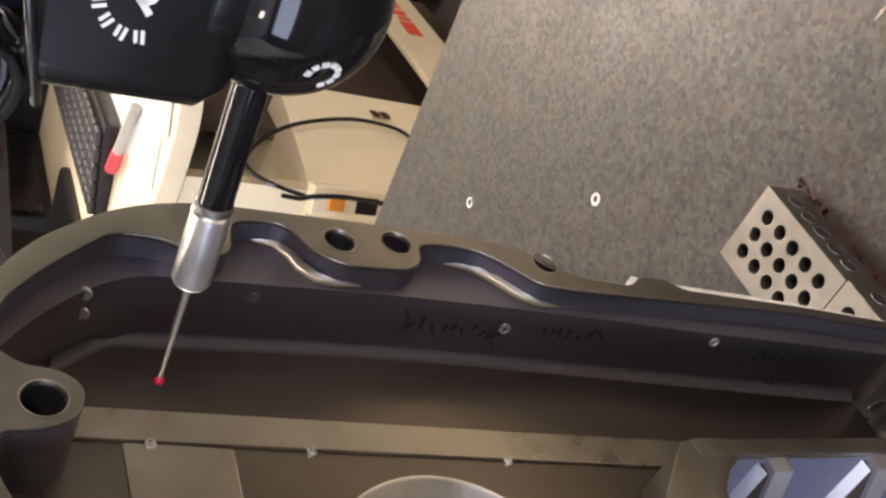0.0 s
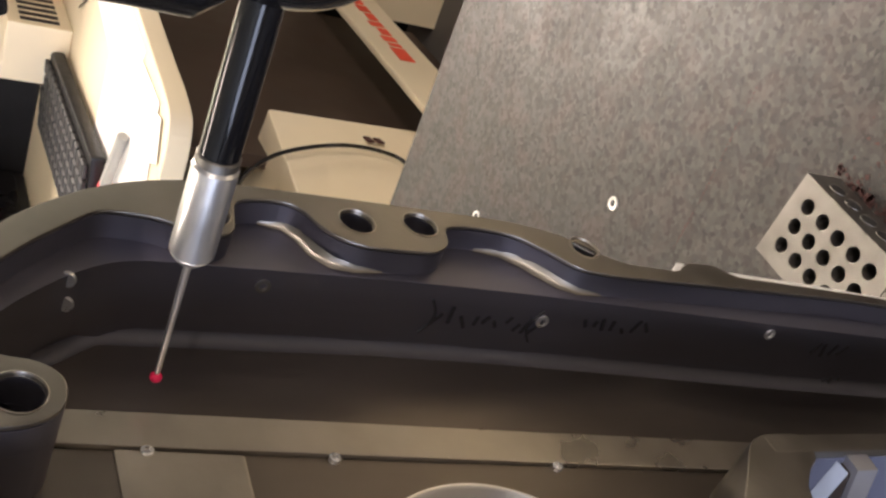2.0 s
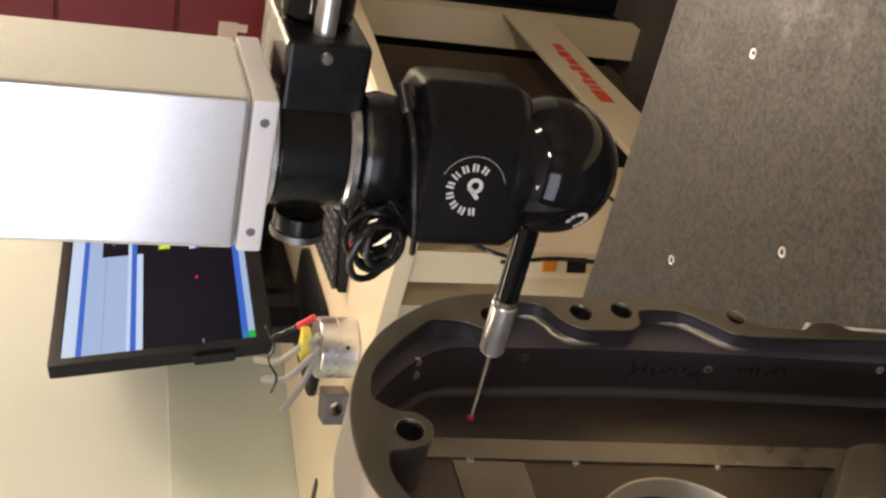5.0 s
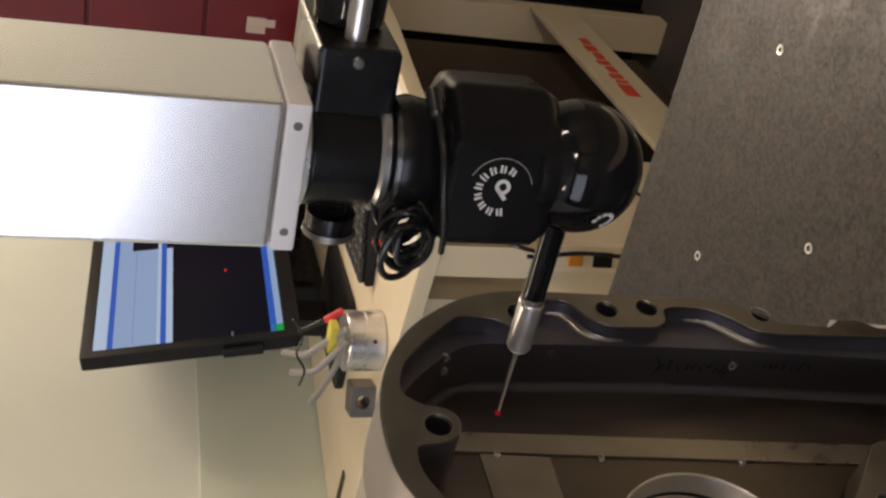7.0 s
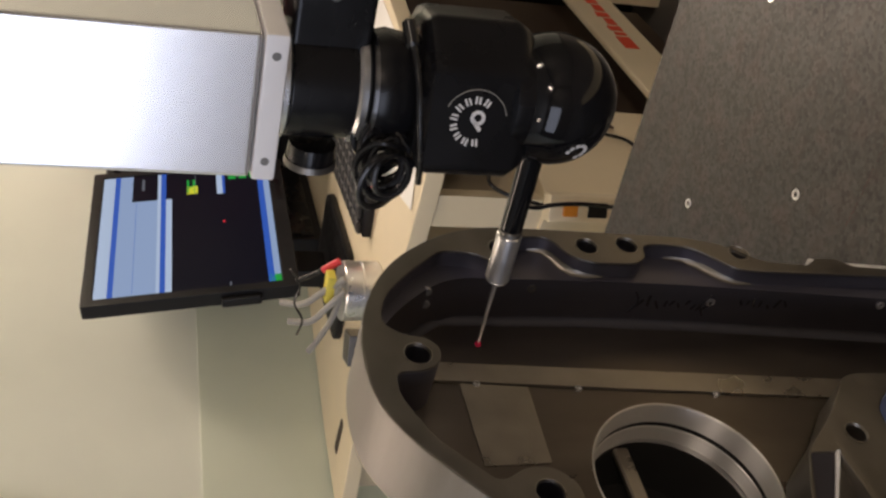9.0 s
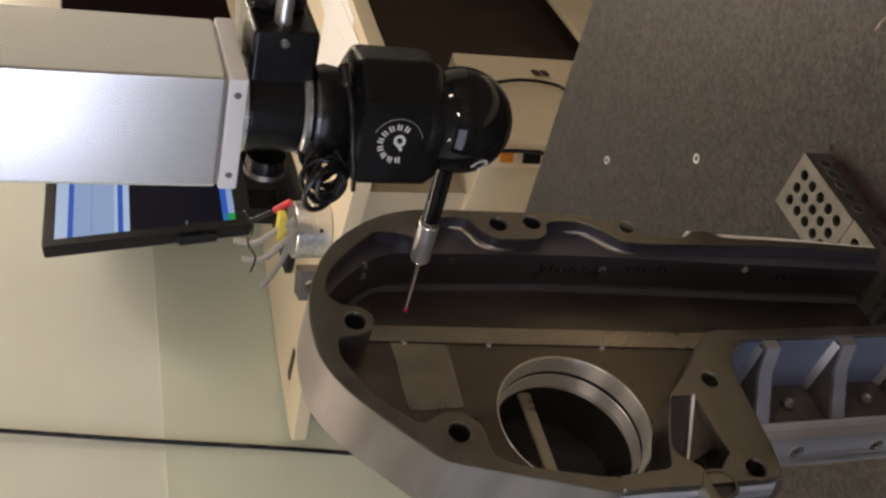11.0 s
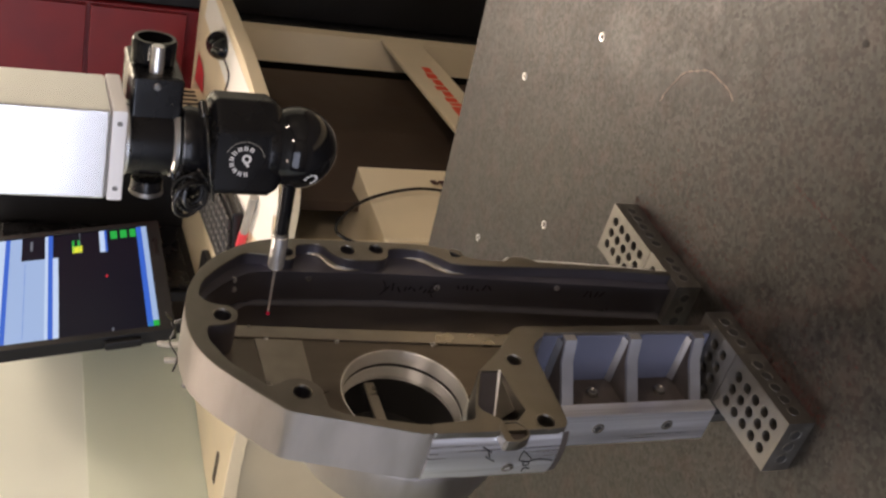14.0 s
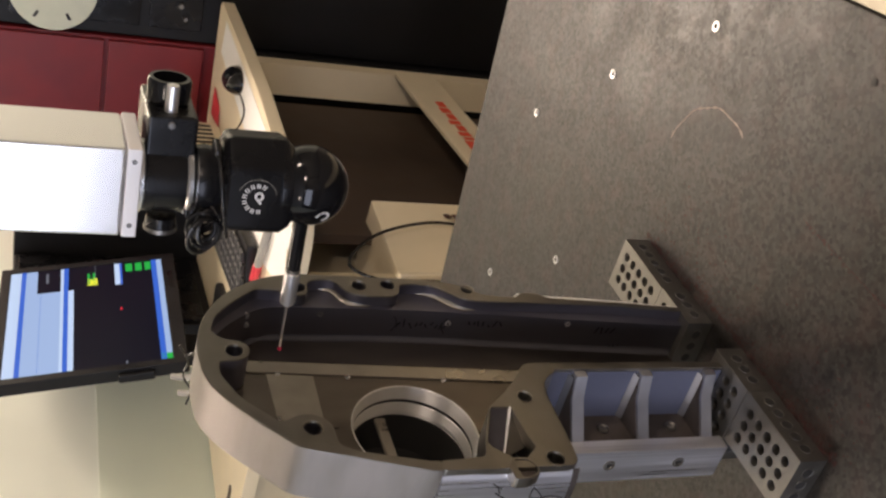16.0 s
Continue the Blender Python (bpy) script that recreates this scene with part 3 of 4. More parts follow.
def lower_bracket(w):
    web = [(-0.0228, 0.2035), (-0.0228, 0.180), (-0.0330, 0.180), (-0.0378, 0.1880), (-0.046, 0.1955), (-0.060, 0.198), (-0.105, 0.199), (-0.124, 0.2005), (-0.1284, 0.206), (-0.1284, 0.262), (-0.1277, 0.3025), (-0.1188, 0.3025), (-0.1165, 0.268), (-0.104, 0.264), (-0.086, 0.257), (-0.070, 0.249), (-0.050, 0.2265), (-0.037, 0.2150)]
    groove = [(-0.0705, 0.2475), (-0.0705, 0.2325), (-0.0965, 0.2305), (-0.110, 0.2280), (-0.1180, 0.2365), (-0.1215, 0.2400), (-0.1215, 0.2485), (-0.1175, 0.2490), (-0.1085, 0.2600), (-0.103, 0.2615)]
    part("web", plate(rounded(web, [0.011] + [0.004] * (len(web) - 2) + [0.010], 6), [circle(-0.0605, 0.2174, 0.0055), circle(-0.1218, 0.2175, 0.0062), rounded(groove, 0.0015)], 0.0003, 0.026, 0.0008), CAST, w, "flat web with bolt holes and a cast groove")
    bore_disc(w, -0.0605, 0.014, 0.2174, 0.006)
    bore_disc(w, -0.1218, 0.020, 0.2175, 0.0068)
    # the groove: one steep milled face, one gentle slope, a dark well and a spout through the boss
    for name, quad, mat in (("facet", ((-0.0695, 0.0015, 0.2490), (-0.0695, 0.0015, 0.2315), (-0.1065, 0.019, 0.2450), (-0.1065, 0.019, 0.2630)), CAST_SIDE),
                            ("slope", ((-0.0700, 0.0018, 0.2345), (-0.1060, 0.017, 0.2465), (-0.1000, 0.010, 0.2290), (-0.0695, 0.0060, 0.2310)), CAST)):
        bm = bmesh.new()
        bm.faces.new([bm.verts.new(c) for c in quad])
        bmesh.ops.solidify(bm, geom=bm.faces[:], thickness=0.0012)
        bmesh.ops.recalc_face_normals(bm, faces=bm.faces)
        part(name, bm, mat, w)
    # thin rod added for the bright line on the slope's edge
    part("ridge", rod((-0.0697, 0.0012, 0.2325), (-0.1060, 0.0165, 0.2462), 0.0013, 12, 0.0, r2=0.0008), GLINT, w, "thin pale rod for the glint along the slope's edge")
    collar = rounded([(-0.1195, 0.2385), (-0.1280, 0.2330), (-0.1345, 0.2340), (-0.1390, 0.2430), (-0.1390, 0.2540), (-0.1270, 0.2550), (-0.1195, 0.2500)], 0.0022)
    well = rounded([(-0.1215, 0.2400), (-0.1282, 0.2348), (-0.1335, 0.2358), (-0.1372, 0.2432), (-0.1372, 0.2478), (-0.1270, 0.2490), (-0.1215, 0.2488)], 0.0018)
    part("collar", plate(collar, [well], -0.0004, 0.009, 0.0008), CAST, w, "worked edge of the spout")
    part("well_floor", plate(well, [], 0.004, 0.006), SHADED_CAST, w)
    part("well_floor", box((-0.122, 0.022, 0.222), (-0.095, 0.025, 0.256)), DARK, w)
    # half-round side boss, upright, with a dark undercut at its lower end
    def boss_section(ease):
        return [(-0.1230 + ease, 0.0265), (-0.112, 0.0265), (-0.112, 0.0485)] + [(-0.1235 - 0.0078 * math.sin(radians(a)) + ease, 0.0245 - 0.0240 * math.cos(radians(a))) for a in range(176, 26, -10)]

    def on_boss(y, z):
        return (-0.1236 - 0.0078 * math.sqrt(max(0.0, 1 - ((y - 0.0245) / 0.024) ** 2)), y, z)

    part("side_boss", prism(boss_section(0.0), 0.2050, 0.3018, 0.0), STREAK, w, "bright milled half-round side boss")
    part("undercut", prism(boss_section(0.0008), 0.1995, 0.2049, 0.0), SHADED_CAST, w, "dark undercut below the boss")
    m = Matrix.Translation(on_boss(0.0345, 0.2395)) @ Vector((-1.0, 0.35, 0.0)).to_track_quat("Z", "Y").to_matrix().to_4x4()
    part("set_screw", lathe([(0.0044, -0.0012), (0.0044, 0.0008), (0.0030, 0.0010), (0.0022, -0.001), (0, -0.001)], 20, m), STEEL, w)
    # hand-written marks, not legible
    for stroke in ([(0.0178, 0.2322), (0.0271, 0.2328), (0.0279, 0.2231), (0.0178, 0.2322)], [(0.0279, 0.2231), (0.0269, 0.2168), (0.0293, 0.2064)],
                   [(0.0290, 0.2275), (0.0300, 0.2245), (0.0325, 0.2245), (0.0330, 0.2275), (0.0310, 0.2290), (0.0290, 0.2275)], [(0.0371, 0.2215), (0.0361, 0.2262), (0.0399, 0.2265)],
                   [(0.0126, 0.2642), (0.0178, 0.2564)], [(0.0211, 0.2603), (0.0264, 0.2524)], [(0.0150, 0.2600), (0.0215, 0.2570)]):
        part("mark", tube([on_boss(*q) for q in stroke], 0.0005, n=6, sub=3), INK, w)
    # open bays between ribs; their shade and lit edges are put into the colours
    part("bay_back", box((-0.0655, 0.0505, 0.0256), (-0.026, 0.058, 0.196), 0.0008), SHADED_CAST, w)
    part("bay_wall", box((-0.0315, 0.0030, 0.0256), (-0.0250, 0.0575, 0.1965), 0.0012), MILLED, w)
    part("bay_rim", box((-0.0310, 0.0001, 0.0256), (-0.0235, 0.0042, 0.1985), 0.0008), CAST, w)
    part("bay_end", box((-0.066, 0.030, 0.186), (-0.031, 0.0575, 0.196), 0.001), SHADED_CAST, w)
    part("foot_wall", box((-0.0760, 0.0455, 0.0256), (-0.0625, 0.0785, 0.178), 0.0015), STREAK, w)
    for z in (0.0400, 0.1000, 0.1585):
        part("rib", plate_rib(z), SHADED_CAST, w)
        part("rib_edge", rib_edge(z), RIB, w, "pale front strip of the rib, its lit edge put into the colour")
    for z in (0.0600, 0.1235):
        tm = Matrix.Translation((-0.0470, 0.0500, z + 0.004)) @ Matrix.Rotation(radians(90), 4, "X")
        part("screw", lathe([(0, 0.0014), (0.0022, 0.0014), (0.0034, 0.0028), (0.0046, 0.0024), (0.0050, 0.0)], 20, tm), STEEL, w)
        tm = Matrix.Translation((-0.0762, 0.0600, z + 0.008)) @ Matrix.Rotation(radians(-90), 4, "Y")
        part("screw", lathe([(0, -0.0006), (0.0028, -0.0006), (0.0036, 0.0008), (0.0048, 0.0006), (0.0052, -0.0004)], 20, tm), STEEL, w)
        part("screw_socket", lathe([(0, 0.0003), (0.0027, 0.0003)], 16, tm), DARK, w)


def rib_edge(z):
    """The front strip of a rib, its lit edge put into a pale colour, with a fillet where it meets the bay's wall."""
    bm = bmesh.new()
    path = [(-0.0295, 0.0020), (-0.0375, 0.0025), (-0.0430, 0.0200), (-0.0640, 0.0460)]
    rows = [[bm.verts.new((x, y, z + d)) for x, y in path] for d in (-0.0050, 0.0050)]
    deep = [[bm.verts.new((x + 0.001, y + 0.003, z + d)) for x, y in path] for d in (-0.0052, 0.0052)]
    for k in range(3):
        bm.faces.new((rows[0][k], rows[0][k + 1], rows[1][k + 1], rows[1][k]))
        bm.faces.new((rows[0][k], rows[0][k + 1], deep[0][k + 1], deep[0][k]))
        bm.faces.new((rows[1][k], rows[1][k + 1], deep[1][k + 1], deep[1][k]))
    # fillet against the wall
    for s1 in (-1, 1):
        a, b = [bm.verts.new((-0.0317, y, z + s1 * 0.0088)) for y in (0.004, 0.050)]
        c, d = [bm.verts.new((-0.0360, y, z + s1 * 0.0050)) for y in (0.006, 0.050)]
        bm.faces.new((a, b, d, c))
    bmesh.ops.recalc_face_normals(bm, faces=bm.faces)
    return bm


def plate_rib(z):
    """A rib across a bay, deep at its wall and shallow at its foot."""
    bm = bmesh.new()
    pts = [(-0.029, 0.004), (-0.029, 0.054), (-0.0635, 0.054), (-0.0635, 0.0475), (-0.0425, 0.0215), (-0.0370, 0.004)]
    lo = [bm.verts.new((x, y, z - 0.0052)) for x, y in pts]
    hi = [bm.verts.new((x, y, z + 0.0052)) for x, y in pts]
    bm.faces.new(lo)
    bm.faces.new(hi[::-1])
    for k in range(len(pts)):
        q = (k + 1) % len(pts)
        bm.faces.new((lo[k], hi[k], hi[q], lo[q]))
    bmesh.ops.recalc_face_normals(bm, faces=bm.faces)
    bmesh.ops.bevel(bm, geom=bm.edges[:], offset=0.0012, segments=2, affect="EDGES")
    return bm


lower_bracket(casing)


# ---- steel setup blocks ----
def setup_block():
    L2, Wd, H = 0.0762, 0.0508, 0.0254
    b = thing("setup_block", label="ground steel setup block drilled with rows of holes on the granite", category="setup block", group="setup blocks")
    rows, cols = 3, 5
    holes = [circle(0.0127 * (i + 1), 0.0127 * (j + 1), 0.0042, 16) for i in range(cols) for j in range(rows)]
    bm = plate([(0, 0), (L2, 0), (L2, Wd), (0, Wd)], holes, 0, H, 0.0006)
    for v in bm.verts:
        x, d, y = v.co
        v.co = (x, y, d)
    bmesh.ops.recalc_face_normals(bm, faces=bm.faces)
    body = part("body", bm, STEEL, b)
    for i in range(cols):
        x = 0.0127 * (i + 1)
        for y, s in ((-0.0002, 1), (Wd + 0.0002, -1)):
            tm = Matrix.Translation((x, y, H / 2)) @ Matrix.Rotation(radians(90 * s), 4, "X")
            part("hole", lathe([(0, 0), (0.0042, 0)], 16, tm), DARK, b)
            part("chamfer", lathe([(0.0042, -0.0001), (0.0050, 0.0002), (0.0052, -0.0005)], 16, tm), STEEL, b)
    for j in range(rows):
        y = 0.0127 * (j + 1)
        for x, s in ((-0.0002, -1), (L2 + 0.0002, 1)):
            tm = Matrix.Translation((x, y, H / 2)) @ Matrix.Rotation(radians(90 * s), 4, "Y")
            part("hole", lathe([(0, 0), (0.0042, 0)], 16, tm), DARK, b)
            part("chamfer", lathe([(0.0042, -0.0001), (0.0050, 0.0002), (0.0052, -0.0005)], 16, tm), STEEL, b)
    return b


first = setup_block()
first.matrix_world = PART_M @ pose(-0.1425, -0.0060, 0)
# two lie lengthwise at the ends, two crosswise under the casing's feet
for x, y, turn in ((0.0790, 0.003, 0), (-0.0150, -0.0060, 90), (0.0785, 0.002, 90)):
    copy_thing(first, PART_M @ pose(x, y, 0, 0, 0, turn))


# ---- probe head and ram ----
HEAD = Vector((-0.001, -0.029, 0.0005))
BALL = Vector((0.1157, -0.032, 0.3849)) + HEAD
RAM_AT = Vector((0.1047, -0.0065, 0.0)) + HEAD


def ram_column():
    r = thing("machine_ram", label="polished aluminium vertical ram of the measuring machine", category="machine ram")
    x, y = RAM_AT.x, RAM_AT.y
    part("column", box((x - 0.0302, y - 0.0302, 0.5025), (x + 0.0302, y + 0.0302, CEIL_Z), 0.0025), RAM, r)
    part("end_plate", box((x - 0.0306, y - 0.0306, 0.4930), (x + 0.0306, y + 0.0306, 0.5022), 0.0012), RAM_END, r, "pale end plate of the ram")
    for sx in (-1, 1):
        tm = Matrix.Translation((x + sx * 0.022, y - 0.0305, 0.4976)) @ Matrix.Rotation(radians(90), 4, "X")
        part("screw", lathe([(0, 0.0004), (0.0016, 0.0004), (0.0019, -0.0004)], 14, tm), STEEL, r)


def head_knobs(h):
    """Clamp block behind the collar, with its hollow knob, pin and screws."""
    part("clamp_block", box((-0.006, -0.012, 0.4575), (0.046, 0.046, 0.4895), 0.0028), BLACK, h, "black clamp block")
    kn = Matrix.Translation((0.046, 0.0165, 0.4745)) @ Matrix.Rotation(radians(90), 4, "Y")
    part("clamp_knob", lathe([(0, 0.0), (0.0118, 0.0), (0.0138, 0.002), (0.0142, 0.0145), (0.0132, 0.0165), (0.0108, 0.0165), (0.0100, 0.006), (0, 0.008)], 36, kn), GLOSS, h, "black hollow clamp knob")
    pin = Matrix.Translation((0.046, -0.0010, 0.4745)) @ Matrix.Rotation(radians(90), 4, "Y")
    part("clamp_pin", lathe([(0, 0.0), (0.0042, 0.0), (0.0042, 0.0165), (0.0036, 0.0175), (0, 0.0175)], 22, pin), SILVER, h, "polished clamp pin")
    sc = Matrix.Translation((0.0405, -0.012, 0.4745)) @ Matrix.Rotation(radians(-90), 4, "Z") @ Matrix.Rotation(radians(90), 4, "Y")
    part("screw", lathe([(0, 0.0012), (0.0020, 0.0011), (0.0026, 0.0), (0, 0)], 18, sc), STEEL, h)
    side = Matrix.Translation((-0.0255, -0.006, 0.4745)) @ Matrix.Rotation(radians(-90), 4, "Y")
    part("side_knob", lathe([(0, 0), (0.0098, 0), (0.0102, 0.0065), (0.0094, 0.0085), (0, 0.0085)], 30, side), BLACK, h)
    part("knob_rim", lathe([(0.0088, 0.0084), (0.0106, 0.0070), (0.0110, 0.0098), (0.0092, 0.0106), (0.0088, 0.0084)], 30, side), STEEL, h, "silver rim")


def head_body(h, shift):
    """Faceted housing, tapered at both ends, with the white ring print."""
    plan = [(-0.0265, -0.0185), (0.0138, -0.0185), (0.0300, -0.0020), (0.0300, 0.0200), (0.0160, 0.0350), (-0.0160, 0.0350), (-0.0305, 0.0220), (-0.0305, -0.0120)]
    bm = bmesh.new()
    rings = []
    for z, k in ((0.4425, 0.80), (0.4395, 0.96), (0.4370, 1.0), (0.4040, 1.0), (0.3985, 0.90), (0.3945, 0.74)):
        c = (0.002, 0.006)
        rings.append([bm.verts.new((c[0] + (x - c[0]) * k, c[1] + (y - c[1]) * k if k < 0.95 else y, z)) for x, y in rounded(plan, 0.0028, 3)])
    for ra, rb in zip(rings, rings[1:]):
        for k in range(len(ra)):
            q = (k + 1) % len(ra)
            bm.faces.new((ra[k], ra[q], rb[q], rb[k]))
    bm.faces.new(rings[0][::-1])
    bm.faces.new(rings[-1])
    bmesh.ops.recalc_face_normals(bm, faces=bm.faces)
    bmesh.ops.transform(bm, matrix=shift, verts=bm.verts)
    body = part("body", bm, BLACK, h, "black faceted housing", smooth=34)
    at = shift @ Matrix.Translation((-0.0060, -0.0187, 0.4215))
    for k in range(9):
        a = radians(-98 + k * 27)
        m = at @ Matrix.Rotation(a, 4, "Y") @ Matrix.Translation((0, 0, 0.0086))
        part("print", box((-0.0012, -0.0002, -0.0015), (-0.0004, 0.0002, 0.0015), m=m), WHITE_INK, body)
        part("print", box((0.0003, -0.0002, -0.0015), (0.0011, 0.0002, 0.0012), m=m), WHITE_INK, body)
    pm = at @ Matrix.Rotation(radians(90), 4, "X")
    part("print", lathe([(0.0016, 0.0002), (0.0030, 0.0002), (0.0030, -0.0002), (0.0016, -0.0002), (0.0016, 0.0002)], 24, pm @ Matrix.Translation((0.0016, -0.0010, 0))), WHITE_INK, body)
    part("print", box((-0.0042, -0.0002, -0.0006), (0.0010, 0.0002, 0.0010), m=at @ Matrix.Rotation(radians(-40), 4, "Y")), WHITE_INK, body)
    ring = [(0.0128 * math.cos(radians(a)), -0.0001, 0.0128 * math.sin(radians(a))) for a in range(-75, 66, 10)]
    part("print", tube([at @ Vector(q) for q in ring], 0.00018, n=6, sub=2), CORD, body)


def probe_machine():
    h = thing("probe_head", pose(RAM_AT.x, RAM_AT.y, HEAD.z), "black motorised probe head with ball joint and white ring print", "probe head")
    part("ring", lathe([(0, 0.4928), (0.0225, 0.4928), (0.0242, 0.4915), (0.0242, 0.4895), (0.0230, 0.4885), (0, 0.4885)], 56), SILVER, h, "thin silver ring")
    part("collar", lathe([(0, 0.4885), (0.0224, 0.4885), (0.0232, 0.4875), (0.0232, 0.4632), (0.0224, 0.4622), (0, 0.4622)], 56), BLACK, h, "black mounting collar")
    part("ring", lathe([(0, 0.4622), (0.0232, 0.4622), (0.0244, 0.4610), (0.0242, 0.4585), (0.0226, 0.4572), (0, 0.4572)], 56), SILVER, h, "thin silver ring")
    head_knobs(h)
    ball = BALL - RAM_AT - Vector((0, 0, HEAD.z))
    part("neck", lathe([(0, 0.4572), (0.0215, 0.4572), (0.0230, 0.4520), (0.0215, 0.4440), (0.0200, 0.4410), (0, 0.4410)], 40, Matrix.Translation((ball.x * 0.5, ball.y * 0.5, 0))), BLACK, h)
    shift = Matrix.Translation((ball.x, ball.y, 0)) @ Matrix.Rotation(radians(9), 4, "Z")
    head_body(h, shift)
    bm = bmesh.new()
    bmesh.ops.create_uvsphere(bm, u_segments=72, v_segments=48, radius=0.0268)
    bmesh.ops.translate(bm, verts=bm.verts, vec=ball)
    joint = part("ball", bm, GLOSS, h, "glossy black ball joint")
    part("ball_seat", lathe([(0, 0.4060), (0.0215, 0.4060), (0.0225, 0.4000), (0.0205, 0.3960), (0, 0.3960)], 44, Matrix.Translation((ball.x, ball.y, 0))), BLACK, h)
    mark = Matrix.Translation(ball) @ Vector((-0.0075, -0.0150, -0.0040)).to_track_quat("Z", "Y").to_matrix().to_4x4()
    for k in range(8):
        m = mark @ Matrix.Rotation(radians(200 + k * 34), 4, "Z") @ Matrix.Translation((0.0040, 0, 0.02645))
        part("print", box((-0.0008, -0.0009, -0.0003), (0.0008, 0.0009, 0.00032), m=m), WHITE_INK, joint)
    # coiled lead, its turns a little loose
    pts = []
    for k in range(15 * 12 + 1):
        a = 2 * math.pi * k / 12
        turn = k // 12
        r = 0.0112 + 0.0024 * math.sin(turn * 2.1) + 0.0012 * math.sin(k * 0.37)
        u, v = r * math.cos(a), 0.80 * r * math.sin(a)
        d = -0.010 + 0.0017 * k / 12 + 0.0030 * math.sin(turn * 1.3 + a * 0.5)
        pts.append((ball.x - 0.0290 + u + 0.35 * d, ball.y - 0.006 + d - 0.55 * v * math.sin(turn * 0.9), 0.4500 + v + 0.0026 * math.sin(turn * 1.7)))
    part("coiled_lead", tube(pts, 0.0014, n=8, sub=2), CABLE, h, "coiled glossy black lead")
    bx, by = ball.x, ball.y
    part("lead", tube([(bx - 0.034, by - 0.014, 0.437), (bx - 0.020, by - 0.0215, 0.4405), (bx - 0.004, by - 0.023, 0.4440), (bx + 0.012, by - 0.017, 0.4460), (bx + 0.024, by - 0.004, 0.4480)], 0.0013, n=10), CABLE, h)
    part("lead_plug", rod((bx + 0.020, by - 0.008, 0.4475), (bx + 0.027, by + 0.002, 0.4485), 0.0028, 18, 0.0012), CABLE, h)
    return h


ram_column()
probe_machine()


def probe():
    p = thing("touch_probe", label="slim touch probe with black and silver body and ruby stylus", category="touch probe")
    d = Vector((-0.0989, 0.0089, -0.0024)).normalized()
    part("shank", rod(BALL + d * 0.022, BALL + d * 0.0675, 0.0050, 28, 0.0006), GLOSS, p, "glossy black probe body")
    part("band", rod(BALL + d * 0.0672, BALL + d * 0.0700, 0.0054, 28, 0.0004), STEEL, p)
    part("module", rod(BALL + d * 0.0700, BALL + d * 0.0965, 0.0057, 32, 0.0008), SILVER, p, "satin silver stylus module")
    part("nose", rod(BALL + d * 0.0965, BALL + d * 0.0993, 0.0052, 28, 0.0002, r2=0.0030), SILVER, p)
    part("stylus", rod(BALL + d * 0.0993, BALL + d * 0.1380, 0.0011, 12, r2=0.0007), SILVER, p, "thin steel stylus")
    bm = bmesh.new()
    bmesh.ops.create_icosphere(bm, subdivisions=3, radius=0.0017)
    bmesh.ops.translate(bm, verts=bm.verts, vec=BALL + d * 0.1387)
    part("tip", bm, RUBY, p, "red ruby ball tip")


probe()


# ---- desk ----
DESK_Z = 0.135


def sheet(points, z, thick=0.0006):
    return prism(points, z, z + thick)


def desk():
    d = thing("desk", label="beige computer desk with a rounded corner and end frame", category="desk")
    top = [(-0.255, 1.72), (-0.275, 1.386), (-0.288, 1.229), (-0.316, 1.042), (-0.328, 0.93), (-0.333, 0.865), (-0.344, 0.812), (-0.382, 0.797), (-0.45, 0.800), (-0.53, 0.813), (-0.80, 0.853), (-1.02, 0.888), (-1.20, 0.878), (-1.16, 1.08), (-1.01, 1.56), (-0.96, 1.72)]
    part("top", prism(rounded(top, 0.025, 5), DESK_Z - 0.028, DESK_Z, 0.003), BEIGE, d, "beige laminate desk top")
    part("pedestal", prism([(-0.56, 0.83), (-1.15, 0.92), (-1.08, 1.30), (-0.56, 1.30)], FLOOR_Z, DESK_Z - 0.029, 0.003), BEIGE_DARK, d, "beige side pedestal")
    part("front_leg", prism([(-0.452, 0.806), (-0.51, 0.816), (-0.525, 0.866), (-0.47, 0.856)], FLOOR_Z, DESK_Z - 0.029, 0.003), BEIGE, d, "beige front leg")
    part("back_leg", prism([(-0.375, 1.705), (-0.45, 1.705), (-0.45, 1.662), (-0.375, 1.662)], FLOOR_Z, DESK_Z - 0.029, 0.003), BEIGE, d, "beige rear leg")
    bar = part("foot_bar", prism([(-0.365, 1.66), (-0.378, 1.66), (-0.378, 0.95), (-0.365, 0.95)], -0.385, -0.287, 0.004), BEIGE, d, "beige lower bar with a red mark")
    # red mark as plain bars
    for k, (width, tall) in enumerate(((0.050, 0.046), (0.012, 0.040), (0.020, 0.044), (0.028, 0.034), (0.020, 0.044), (0.030, 0.034), (0.028, 0.040), (0.030, 0.034))):
        y = 1.195 + sum((0.050, 0.012, 0.020, 0.028, 0.020, 0.030, 0.028, 0.030)[:k]) + 0.0085 * k
        m = Matrix.Translation((-0.3645, y, -0.352))
        bms = [box((0, 0, 0.006), (0.001, width, tall * 0.72))]
        bm = merged(*bms)
        bmesh.ops.transform(bm, matrix=m, verts=bm.verts)
        part("red_bar", bm, RED_INK, bar)
    # dark sheet added for the shade seen through the end frame
    part("back_panel", prism([(-0.46, 1.64), (-0.48, 1.64), (-0.48, 0.98), (-0.46, 0.98)], -0.56, DESK_Z - 0.0295), BROWN, d, "dark brown panel standing in for the shade under the desk")
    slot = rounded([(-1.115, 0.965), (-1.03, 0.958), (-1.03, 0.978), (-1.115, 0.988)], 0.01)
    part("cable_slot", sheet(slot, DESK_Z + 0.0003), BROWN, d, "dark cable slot")


